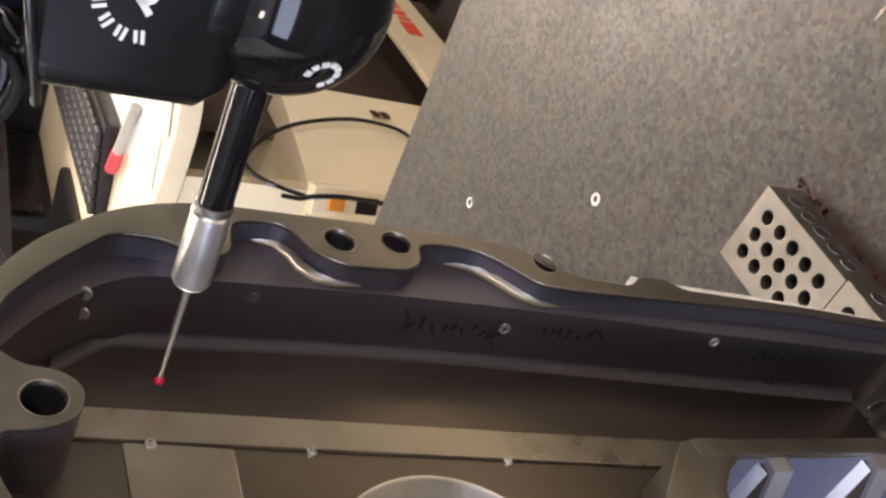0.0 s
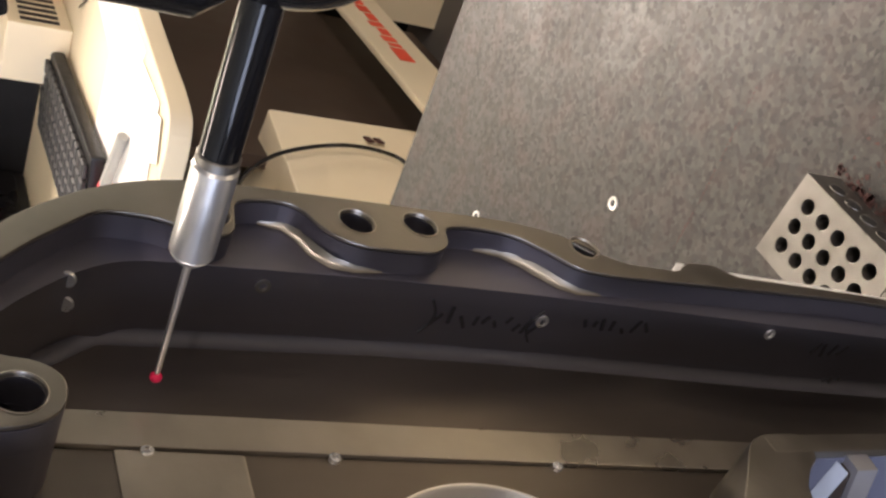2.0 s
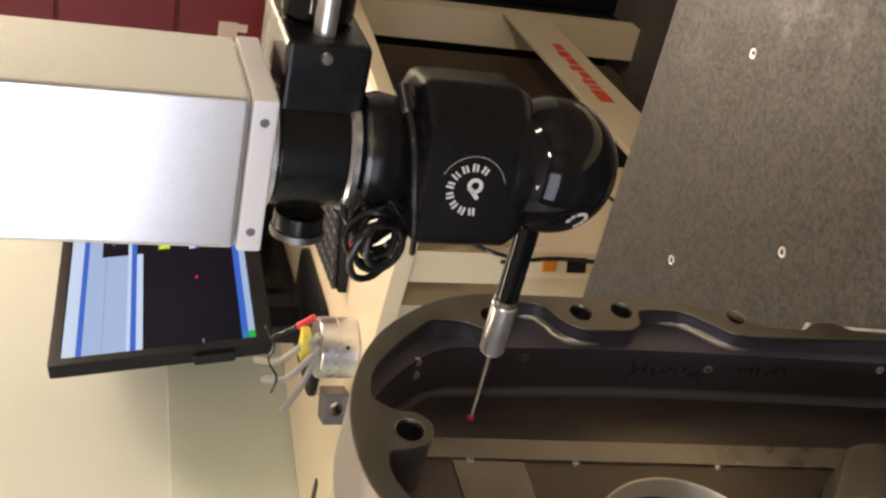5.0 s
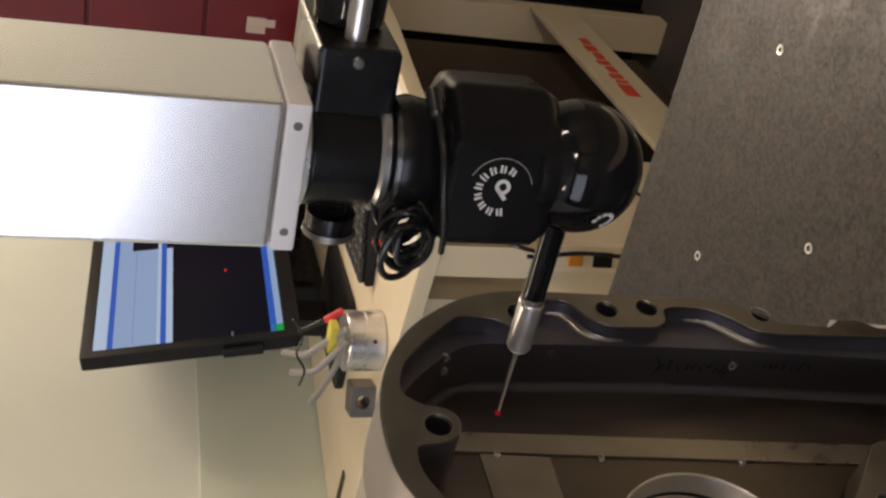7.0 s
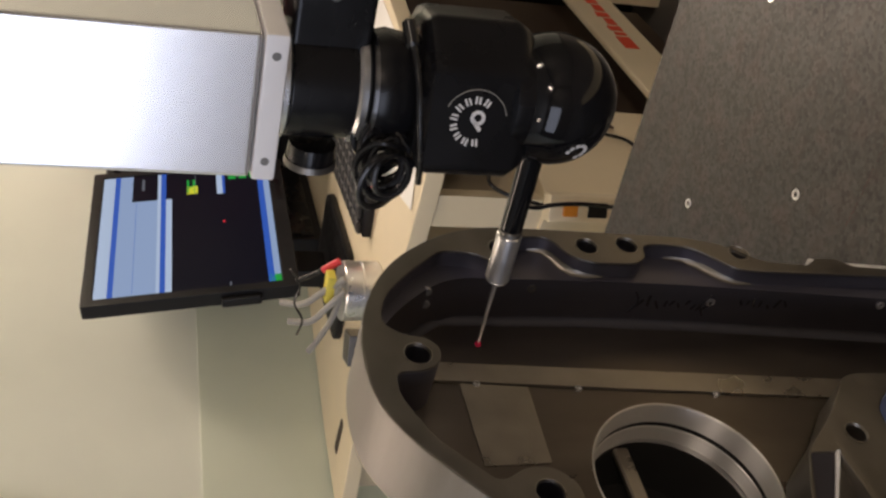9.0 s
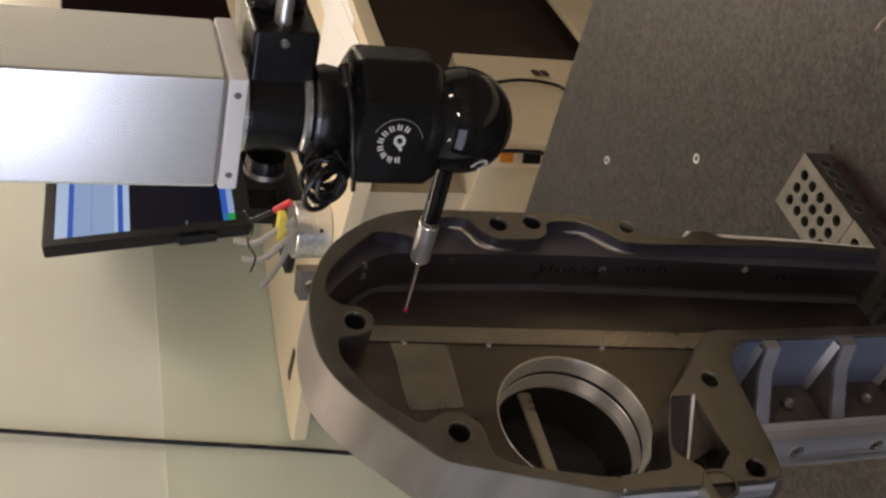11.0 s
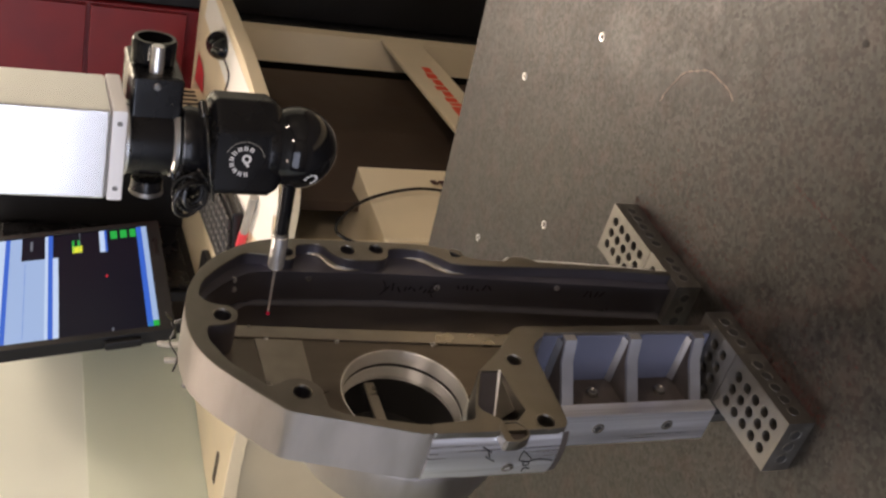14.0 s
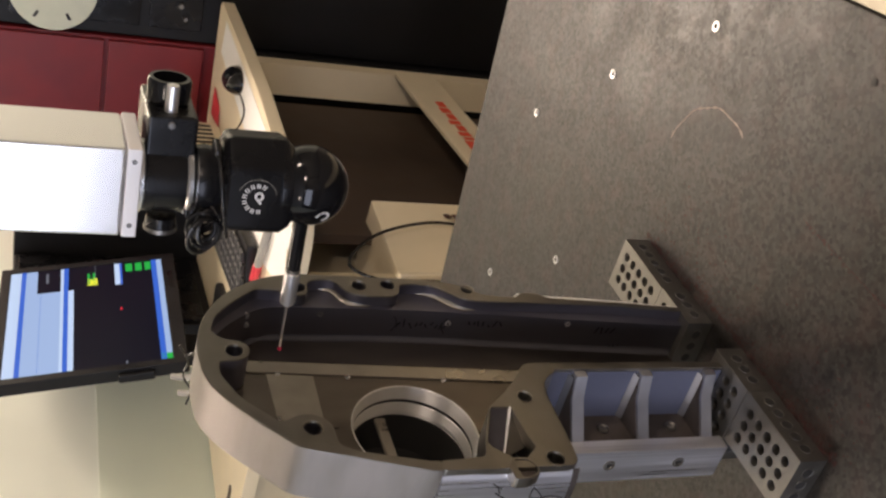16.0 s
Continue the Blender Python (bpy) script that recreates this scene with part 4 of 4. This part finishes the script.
desk()


MON_AT = (-0.768, 1.190, 0.414)
MON_M = pose(*MON_AT, 0, 0, 0.3) @ pose(0, 0, 0, 0, -10.2, 0) @ pose(0, 0, 0, -2.2, 0, 0)


def monitor():
    # tilted back on its stand and leaning a little; local x faces the room, y runs along the screen
    m = thing("monitor", MON_M, label="black flat monitor showing measuring software, above the desk", category="monitor")
    x0 = 0.0
    y0, y1, z0, z1 = -0.188, 0.188, -0.1505, 0.1505
    frame_out = [(-0.207, -0.178), (0.207, -0.178), (0.207, 0.170), (-0.207, 0.170)]
    frame_in = [(-0.189, -0.1515), (0.189, -0.1515), (0.189, 0.1515), (-0.189, 0.1515)]
    bm = plate(rounded(frame_out, 0.006, 4), [frame_in], -0.003, 0.022, 0.0015)
    for v in bm.verts:
        a, d, z = v.co
        v.co = (0.003 - d - 0.003, a, z)
    bmesh.ops.recalc_face_normals(bm, faces=bm.faces)
    part("bezel", bm, PLASTIC, m, "black plastic frame")
    part("panel_back", box((-0.030, -0.200, -0.170), (-0.0165, 0.200, 0.163), 0.006), PLASTIC, m)
    part("back_shell", box((-0.060, -0.12, -0.11), (-0.030, 0.12, 0.11), 0.014), PLASTIC, m)
    part("tab", box((-0.020, -0.2185, -0.115), (-0.004, -0.2068, -0.050), 0.003), PLASTIC, m, "small tab on the frame")
    part("button_strip", box((0.0026, 0.06, -0.169), (0.0036, 0.13, -0.160), 0.0004), BLACK, m)
    part("stand", box((-0.098, -0.035, -0.255), (-0.060, 0.035, 0.02), 0.006, 2, Matrix.Rotation(radians(10.2), 4, "Y")), PLASTIC, m)
    low = DESK_Z - MON_AT[2]
    part("foot", prism(rounded([(-0.17, -0.12), (0.02, -0.12), (0.02, 0.12), (-0.17, 0.12)], 0.03, 6), low, low + 0.014, 0.004), PLASTIC, m).matrix_local = MON_M.inverted() @ Matrix.Translation(MON_AT)
    screen = part("screen", box((x0 - 0.004, y0, z0), (x0 + 0.0008, y1, z1)), glowing("screen_dark", (0.004, 0.004, 0.011), 1.0), m, "dark screen area")
    pale = glowing("screen_pale", (0.36, 0.48, 0.74), 1.0)
    white = glowing("screen_white", (0.56, 0.68, 0.90), 1.0)
    blue = glowing("screen_blue", (0.04, 0.13, 0.60), 1.0)
    green = glowing("screen_green", (0.02, 0.42, 0.06), 1.0)
    yellow = glowing("screen_yellow", (0.80, 0.80, 0.05), 1.0)
    red = glowing("screen_red", (0.8, 0.03, 0.05), 1.0)
    grey = glowing("screen_grey", (0.16, 0.17, 0.2), 1.0)
    # window layout: across from 0 to 1, down from 0 to 1
    spots = [(0, 1, 0.0, 0.07, white), (0, 1, 0.07, 0.10, blue), (0, 1, 0.10, 0.175, pale), (0, 0.76, 0.175, 0.325, pale), (0, 1, 0.325, 0.345, white), (0, 1, 0.345, 0.375, blue), (0, 0.76, 0.375, 0.41, white),
             (0.02, 0.74, 0.20, 0.202, blue), (0.77, 1, 0.55, 0.553, grey), (0.80, 0.92, 0.50, 0.515, green), (0.80, 0.92, 0.535, 0.55, green), (0.845, 0.86, 0.515, 0.535, green), (0.79, 0.86, 0.50, 0.565, yellow), (0.77, 1, 0.68, 0.715, white), (0.77, 1, 0.715, 0.73, blue),
             (0.90, 0.985, 0.755, 0.80, green), (0.90, 0.985, 0.82, 0.865, green), (0.90, 0.985, 0.885, 0.925, green), (0, 1, 0.93, 0.965, blue), (0, 1, 0.965, 1.0, pale), (0.0, 0.05, 0.935, 1.0, green), (0.508, 0.526, 0.705, 0.718, red), (0.86, 0.96, 0.23, 0.245, grey), (0.0, 0.03, 0.72, 0.73, grey)]
    for a, b, c, d, mat in spots:
        lift = 0.0012 if mat in (pale, white) else 0.0016
        part("window", box((x0 + 0.0004, y0 + (y1 - y0) * a, z1 - (z1 - z0) * d), (x0 + lift, y0 + (y1 - y0) * b, z1 - (z1 - z0) * c)), mat, screen)


monitor()


def computer_box():
    c = thing("controller_box", label="beige steel controller box with a lead across it, under the desk", category="controller")
    case = part("case", prism([(-0.412, 1.03), (-0.455, 0.80), (-0.62, 0.83), (-0.58, 1.06)], FLOOR_Z, -0.06, 0.004), BEIGE, c, "beige steel case")
    for k in range(2):
        m = Matrix.Translation((-0.4165, 0.990, -0.20 - k * 0.016)) @ Matrix.Rotation(radians(10), 4, "Z")
        part("label_mark", box((-0.001, -0.014, -0.006), (0.0015, 0.006, 0.004), m=m), RUST, case)
    part("lead", tube([(-0.455, 0.79, -0.062), (-0.445, 0.80, 0.0), (-0.438, 0.824, 0.029), (-0.431, 0.863, 0.011), (-0.422, 0.909, -0.038), (-0.416, 0.938, -0.10), (-0.413, 0.952, -0.165), (-0.416, 0.945, -0.225), (-0.423, 0.92, -0.25)], 0.0030), CABLE, c, "thin black lead")


computer_box()


def power_strip():
    p = thing("power_strip", label="pale power strip with an orange switch and black socket", category="power strip")
    m = Matrix.Translation((-0.434, 0.757, -0.09)) @ Matrix.Rotation(radians(20), 4, "Z")
    part("housing", box((-0.02, -0.012, -0.20), (0.02, 0.014, 0.055), 0.004, 2, m), BEIGE, p)
    part("switch", box((-0.010, -0.015, 0.012), (0.010, -0.011, 0.034), 0.001, 1, m), ORANGE, p, "orange rocker switch")
    part("cord", tube([(-0.4245, 0.7400, 0.008), (-0.4257, 0.7400, -0.0156), (-0.4200, 0.7390, -0.0333), (-0.4159, 0.7385, -0.0744), (-0.4196, 0.7400, -0.1257), (-0.4220, 0.7420, -0.20)], 0.0032), CABLE, p, "black power cord")
    part("socket", box((-0.011, -0.0135, -0.034), (0.011, -0.0115, -0.004), 0.001, 1, m), PLASTIC, p, "black socket")


power_strip()


def papers():
    for pts, lift in (([(-0.275, 1.62), (-0.335, 0.97), (-0.432, 1.00), (-0.352, 1.64)], 0.0005), ([(-0.345, 1.14), (-0.350, 0.86), (-0.490, 0.825), (-0.565, 1.14)], 0.0016), ([(-0.405, 0.812), (-0.358, 0.835), (-0.395, 1.06), (-0.500, 1.01)], 0.0028)):
        p = finish(sheet(pts, DESK_Z + lift), "paper_sheet", PAPER, smooth=0)
        tagged(p, "white sheet of paper lying on the desk", "paper", "papers on the desk")

    r = finish(sheet([(-0.44, 1.652), (-0.459, 1.57), (-0.50, 1.556), (-0.509, 1.662)], DESK_Z + 0.0028), "red_leaflet", PINK, smooth=0)
    tagged(r, "bright red leaflet lying on the desk beside the mouse", "leaflet")


papers()


def marker_pen():
    p = thing("marker_pen", label="grey marker pen with a red cap on the papers", category="pen")
    a, b = Vector((-0.440, 0.945, 0.1465)), Vector((-0.567, 0.994, 0.1465))
    part("barrel", rod(a, a.lerp(b, 0.72), 0.0075, 16, 0.001), CORD, p)
    part("cap", rod(a.lerp(b, 0.70), b, 0.0085, 16, 0.001), PINK, p, "red cap")


marker_pen()


def mouse():
    bm = bmesh.new()
    bmesh.ops.create_uvsphere(bm, u_segments=24, v_segments=16, radius=1)
    for v in bm.verts:
        v.co = (v.co.x * 0.030, v.co.y * 0.056, max(v.co.z, -0.05) * 0.032)
    bmesh.ops.transform(bm, matrix=pose(-0.335, 1.41, DESK_Z + 0.0025, 0, 0, 12), verts=bm.verts)
    t = thing("computer_mouse", label="glossy black computer mouse on the desk", category="mouse")
    part("shell", bm, GLOSS, t)
    part("lead", tube([(-0.345, 1.355, DESK_Z + 0.006), (-0.36, 1.31, DESK_Z + 0.003), (-0.40, 1.33, DESK_Z + 0.003), (-0.45, 1.40, DESK_Z + 0.003)], 0.0016), CABLE, t)


mouse()


def keyboard():
    k = thing("keyboard", label="black computer keyboard on the desk before the monitor", category="keyboard")
    m = pose(-0.60, 1.235, DESK_Z, 0, -5, 4)
    part("case", box((-0.075, -0.225, 0.0), (0.075, 0.225, 0.022), 0.006, 2, m), PLASTIC, k)
    for i in range(5):
        for j in range(16):
            mm = m @ Matrix.Translation((-0.058 + i * 0.027, -0.207 + j * 0.0276, 0.022))
            part("key", box((-0.0115, -0.0118, 0), (0.0115, 0.0118, 0.008), 0.002, 1, mm), MESH_BLACK, k)


keyboard()


def black_printer():
    p = thing("black_cabinet", label="black upright equipment cabinet behind the monitor on the desk", category="cabinet")
    part("housing", box((-0.97, 1.318, DESK_Z), (-0.872, 1.62, 0.552), 0.008), PLASTIC, p)
    part("door", box((-0.8718, 1.33, DESK_Z + 0.02), (-0.866, 1.605, 0.54), 0.003), BLACK, p, "black front door")
    part("side_unit", box((-0.90, 1.622, DESK_Z), (-0.68, 1.78, 0.552), 0.006), PLASTIC, p)
    v = thing("vented_box", label="small cream box with dark vent slots on the desk", category="vent box")
    part("shell", box((-0.60, 1.42, DESK_Z), (-0.50, 1.58, 0.235), 0.004), BEIGE, v)
    for k in range(6):
        part("slot", box((-0.4995, 1.435 + k * 0.023, DESK_Z + 0.02), (-0.4985, 1.446 + k * 0.023, 0.215)), DARK, v)


black_printer()


def steel_weight():
    w = thing("steel_weight", label="polished steel cylinder on the desk", category="cylinder")
    base = Matrix.Translation((-0.70, 0.915, DESK_Z))
    part("body", lathe([(0, 0), (0.046, 0), (0.048, 0.002), (0.048, 0.030), (0.0465, 0.031), (0.0465, 0.033), (0.048, 0.034), (0.048, 0.058), (0.046, 0.060), (0.012, 0.060), (0.011, 0.050), (0, 0.050)], 48, base), SILVER, w)
    part("side_hole", lathe([(0, 0), (0.0035, 0)], 12, Matrix.Translation((-0.70, 0.915, DESK_Z + 0.02)) @ Matrix.Rotation(radians(-55), 4, "Z") @ Matrix.Translation((0.0483, 0, 0)) @ Matrix.Rotation(radians(90), 4, "Y")), DARK, w)
    # tagged test leads lying on the cylinder
    t = thing("test_leads", label="grey leads with yellow and red tags on a steel cylinder", category="leads")
    z = DESK_Z + 0.064
    part("lead", tube([(-0.655, 0.885, z), (-0.69, 0.895, z + 0.030), (-0.72, 0.905, z + 0.055), (-0.735, 0.93, z + 0.085)], 0.0055), CORD, t)
    part("lead", tube([(-0.67, 0.875, z), (-0.70, 0.875, z + 0.020), (-0.735, 0.88, z + 0.045), (-0.75, 0.90, z + 0.075)], 0.0055), CORD, t)
    part("lead", tube([(-0.69, 0.89, z), (-0.735, 0.882, z + 0.012), (-0.765, 0.872, z + 0.030), (-0.785, 0.865, z + 0.045)], 0.005), CORD, t)
    part("yellow_tag", box((-0.705, 0.885, z + 0.012), (-0.655, 0.91, z + 0.026), 0.003), YELLOW, t, "yellow tag")
    part("red_clip", rod((-0.650, 0.925, z + 0.002), (-0.672, 0.930, z + 0.026), 0.006, 12, 0.001), PINK, t, "red clip")
    part("wire", tube([(-0.630, 0.872, 0.288), (-0.661, 0.872, 0.270), (-0.693, 0.872, 0.275), (-0.725, 0.872, 0.259), (-0.755, 0.872, 0.264)], 0.0018), CABLE, t, "thin black wire")
    part("black_pen", rod((-0.668, 0.929, z + 0.020), (-0.705, 0.945, z + 0.062), 0.004, 12, 0.001), CABLE, t)


steel_weight()


def steel_nut_block():
    b = thing("steel_block", label="small square steel block with a bore on the desk", category="steel block")
    m = pose(-0.80, 0.895, DESK_Z, 0, 0, 20)
    bm = plate(rounded([(-0.026, 0.0), (0.026, 0.0), (0.026, 0.040), (-0.026, 0.040)], 0.003), [circle(0, 0.020, 0.011)], -0.02, 0.02, 0.0008)
    bmesh.ops.transform(bm, matrix=m, verts=bm.verts)
    part("body", bm, STEEL, b)


steel_nut_block()


def back_furniture():
    c = thing("tool_chest", label="dark red steel tool chest behind the desk", category="tool chest")
    part("carcass", box((-0.66, 1.79, 0.118), (-0.392, 2.2, 0.80), 0.004), RED, c, "dark red steel carcass")
    for z0, z1 in ((0.150, 0.366), (0.374, 0.60), (0.608, 0.79)):
        part("drawer", box((-0.652, 1.776, z0), (-0.398, 1.79, z1), 0.003), RED, c, "dark red drawer front")
    part("tag", box((-0.53, 1.772, 0.245), (-0.495, 1.7755, 0.285)), TAG, c, "pale paper tag")
    part("tag", box((-0.515, 1.773, 0.225), (-0.498, 1.7755, 0.246)), TAG, c, "pale paper tag")
    r = thing("black_rack", label="black equipment rack beside the red tool chest", category="rack")
    part("frame", box((-0.388, 1.80, FLOOR_Z), (0.30, 2.2, 0.85), 0.004), PLASTIC, r)
    part("base", box((-0.70, 1.775, FLOOR_Z), (-0.392, 2.2, 0.117), 0.004), PLASTIC, r, "black base under the chest")
    for z in (0.16, 0.30, 0.46):
        part("panel", box((-0.36, 1.79, z), (0.28, 1.80, z + 0.12), 0.003), BLACK, r)
    random.seed(3)
    for k in range(9):
        x, z = -0.33 + 0.03 * k, 0.2 + 0.012 * (k % 3)
        part("connector", rod((x, 1.79, z), (x, 1.775, z), random.uniform(0.004, 0.008), 12, 0.001), STEEL, r, "small metal connector")
    d = thing("round_dial", label="pale round dial with dark marks on the black rack", category="dial")
    tm = Matrix.Translation((-0.292, 1.788, 0.49)) @ Matrix.Rotation(radians(90), 4, "X")
    part("face", lathe([(0, 0.018), (0.088, 0.018), (0.094, 0.014), (0.095, 0.0), (0, 0.0)], 56, tm), DISC, d, "pale green face")
    for a in (0, 60, 120, 180, 240, 300):
        part("mark", box((-0.003, 0.0175, 0.060), (0.003, 0.0195, 0.076), m=tm @ Matrix.Rotation(radians(-90), 4, "X") @ Matrix.Scale(-1, 4, (0, 1, 0)) @ Matrix.Rotation(radians(a), 4, "Y")), INK, d)
    part("hand_mark", box((-0.002, -0.0195, -0.05), (0.002, -0.0185, 0.0), m=Matrix.Translation((-0.292, 1.788, 0.49)) @ Matrix.Rotation(radians(150), 4, "Y")), INK, d)


back_furniture()


def stains():
    """Rust marks left on the granite."""
    s = thing("rust_marks", label="faint rust-red stains on the granite beside the blocks", category="stains", kind="stuff")
    random.seed(11)
    bm = bmesh.new()
    for k in range(520):
        u = -0.15 + 0.31 * random.random()
        p = PART_M @ Vector((u, -0.0064 - abs(random.gauss(0, 0.0030)) ** 1.0 * random.choice((1, 1, 2)) + 0.009 * (u > 0.07), 0.0003))
        n = 6
        r = random.uniform(0.0005, 0.0017)
        ring = [bm.verts.new(p + Vector((r * random.uniform(0.5, 1.3) * math.cos(2 * math.pi * i / n), r * random.uniform(0.5, 1.3) * math.sin(2 * math.pi * i / n), 0))) for i in range(n)]
        bm.faces.new(ring)
    for (x0, y0), (x1, y1), n in (((0.123, -0.096), (0.108, -0.20), 34), ((-0.014, -0.013), (0.07, 0.03), 40)):
        for k in range(n):
            f = random.random()
            p = Vector((x0 + (x1 - x0) * f + random.gauss(0, 0.0012), y0 + (y1 - y0) * f, 0.0003))
            r = random.uniform(0.0003, 0.0009)
            ring = [bm.verts.new(p + Vector((r * math.cos(2 * math.pi * i / 5), 1.8 * r * math.sin(2 * math.pi * i / 5), 0))) for i in range(5)]
            bm.faces.new(ring)
    # finer specks spread over the stone beside the end blocks
    for k in range(260):
        u = random.uniform(-0.16, 0.16)
        p = PART_M @ Vector((u, -0.012 - abs(random.gauss(0, 0.030)), 0.0003))
        r = random.uniform(0.0004, 0.0013)
        ring = [bm.verts.new(p + Vector((r * random.uniform(0.5, 1.4) * math.cos(2 * math.pi * i / 6), r * random.uniform(0.5, 1.4) * math.sin(2 * math.pi * i / 6), 0))) for i in range(6)]
        bm.faces.new(ring)
    # thin scratched lines, broken here and there
    for path in (((0.0229, 0.1713), (-0.0034, 0.1709), (-0.0347, 0.1706), (-0.059, 0.1703), (-0.0898, 0.1721)), ((0.1247, -0.0924), (0.1181, -0.1357), (0.112, -0.1757), (0.1089, -0.2048))):
        for (x0, y0), (x1, y1) in zip(path, path[1:]):
            t = Vector((x1 - x0, y1 - y0, 0)).normalized()
            n = Vector((-t.y, t.x, 0))
            for k in range(9):
                f0 = k / 9 + random.uniform(0, 0.03)
                f1 = f0 + random.uniform(0.06, 0.11)
                wd = random.uniform(0.0002, 0.0006)
                a, b = [Vector((x0 + (x1 - x0) * f, y0 + (y1 - y0) * f, 0.0003)) + n * random.gauss(0, 0.0004) for f in (f0, f1)]
                bm.faces.new([bm.verts.new(c) for c in (a - n * wd, b - n * wd * 0.6, b + n * wd * 0.6, a + n * wd)])
    part("stain", bm, RUST, s, smooth=0)
    # pale ring left by a round foot
    bm = bmesh.new()
    prev = None
    for k in range(25):
        a = radians(-32 + k * 4.6)
        c = Vector((0.0945, 0.0415, 0.00035))
        wdt = 0.0002 + 0.0011 * math.sin(k * 1.7) ** 2
        pair = [bm.verts.new(c + Vector((math.cos(a), math.sin(a), 0)) * (0.0640 + 0.0008 * math.sin(k * 0.9) + q * wdt)) for q in (-1, 1)]
        if prev:
            bm.faces.new((prev[0], prev[1], pair[1], pair[0]))
        prev = pair
    part("ring_mark", bm, SCUFF, s, "pale scratched ring", smooth=0)


stains()


def window_and_lamps():
    # unseen housings, one added for every ceiling lamp
    for x, y, sx, sy in ((-0.98, 0.30, 0.2, 1.26), (0.15, 2.42, 1.56, 0.34)) + tuple((l[0], l[1], l[2] + 0.05, l[3] + 0.05) for l in LAMPS):
        f = thing("ceiling_light", label="white ceiling fitting added out of view for an unseen lamp", category="ceiling light", group="ceiling lights")
        part("housing", box((x - sx / 2, y - sy / 2, CEIL_Z - 0.10), (x + sx / 2, y + sy / 2, CEIL_Z), 0.004), CEIL, f)
    w = thing("window_1", label="bright window in the wall behind", category="window", kind="structure")
    m = look((-0.65, -3.08, 0.96), (-0.65, 0.0, 0.90)) @ Matrix.Translation((0, 0, 0.03))
    part("window_frame", merged(box((-1.42, -0.56, 0), (1.42, -0.49, 0.04), m=m), box((-1.42, 0.49, 0), (1.42, 0.56, 0.04), m=m), box((-1.42, -0.49, 0), (-1.36, 0.49, 0.04), m=m), box((1.36, -0.49, 0), (1.42, 0.49, 0.04), m=m)), CEIL, w)


window_and_lamps()
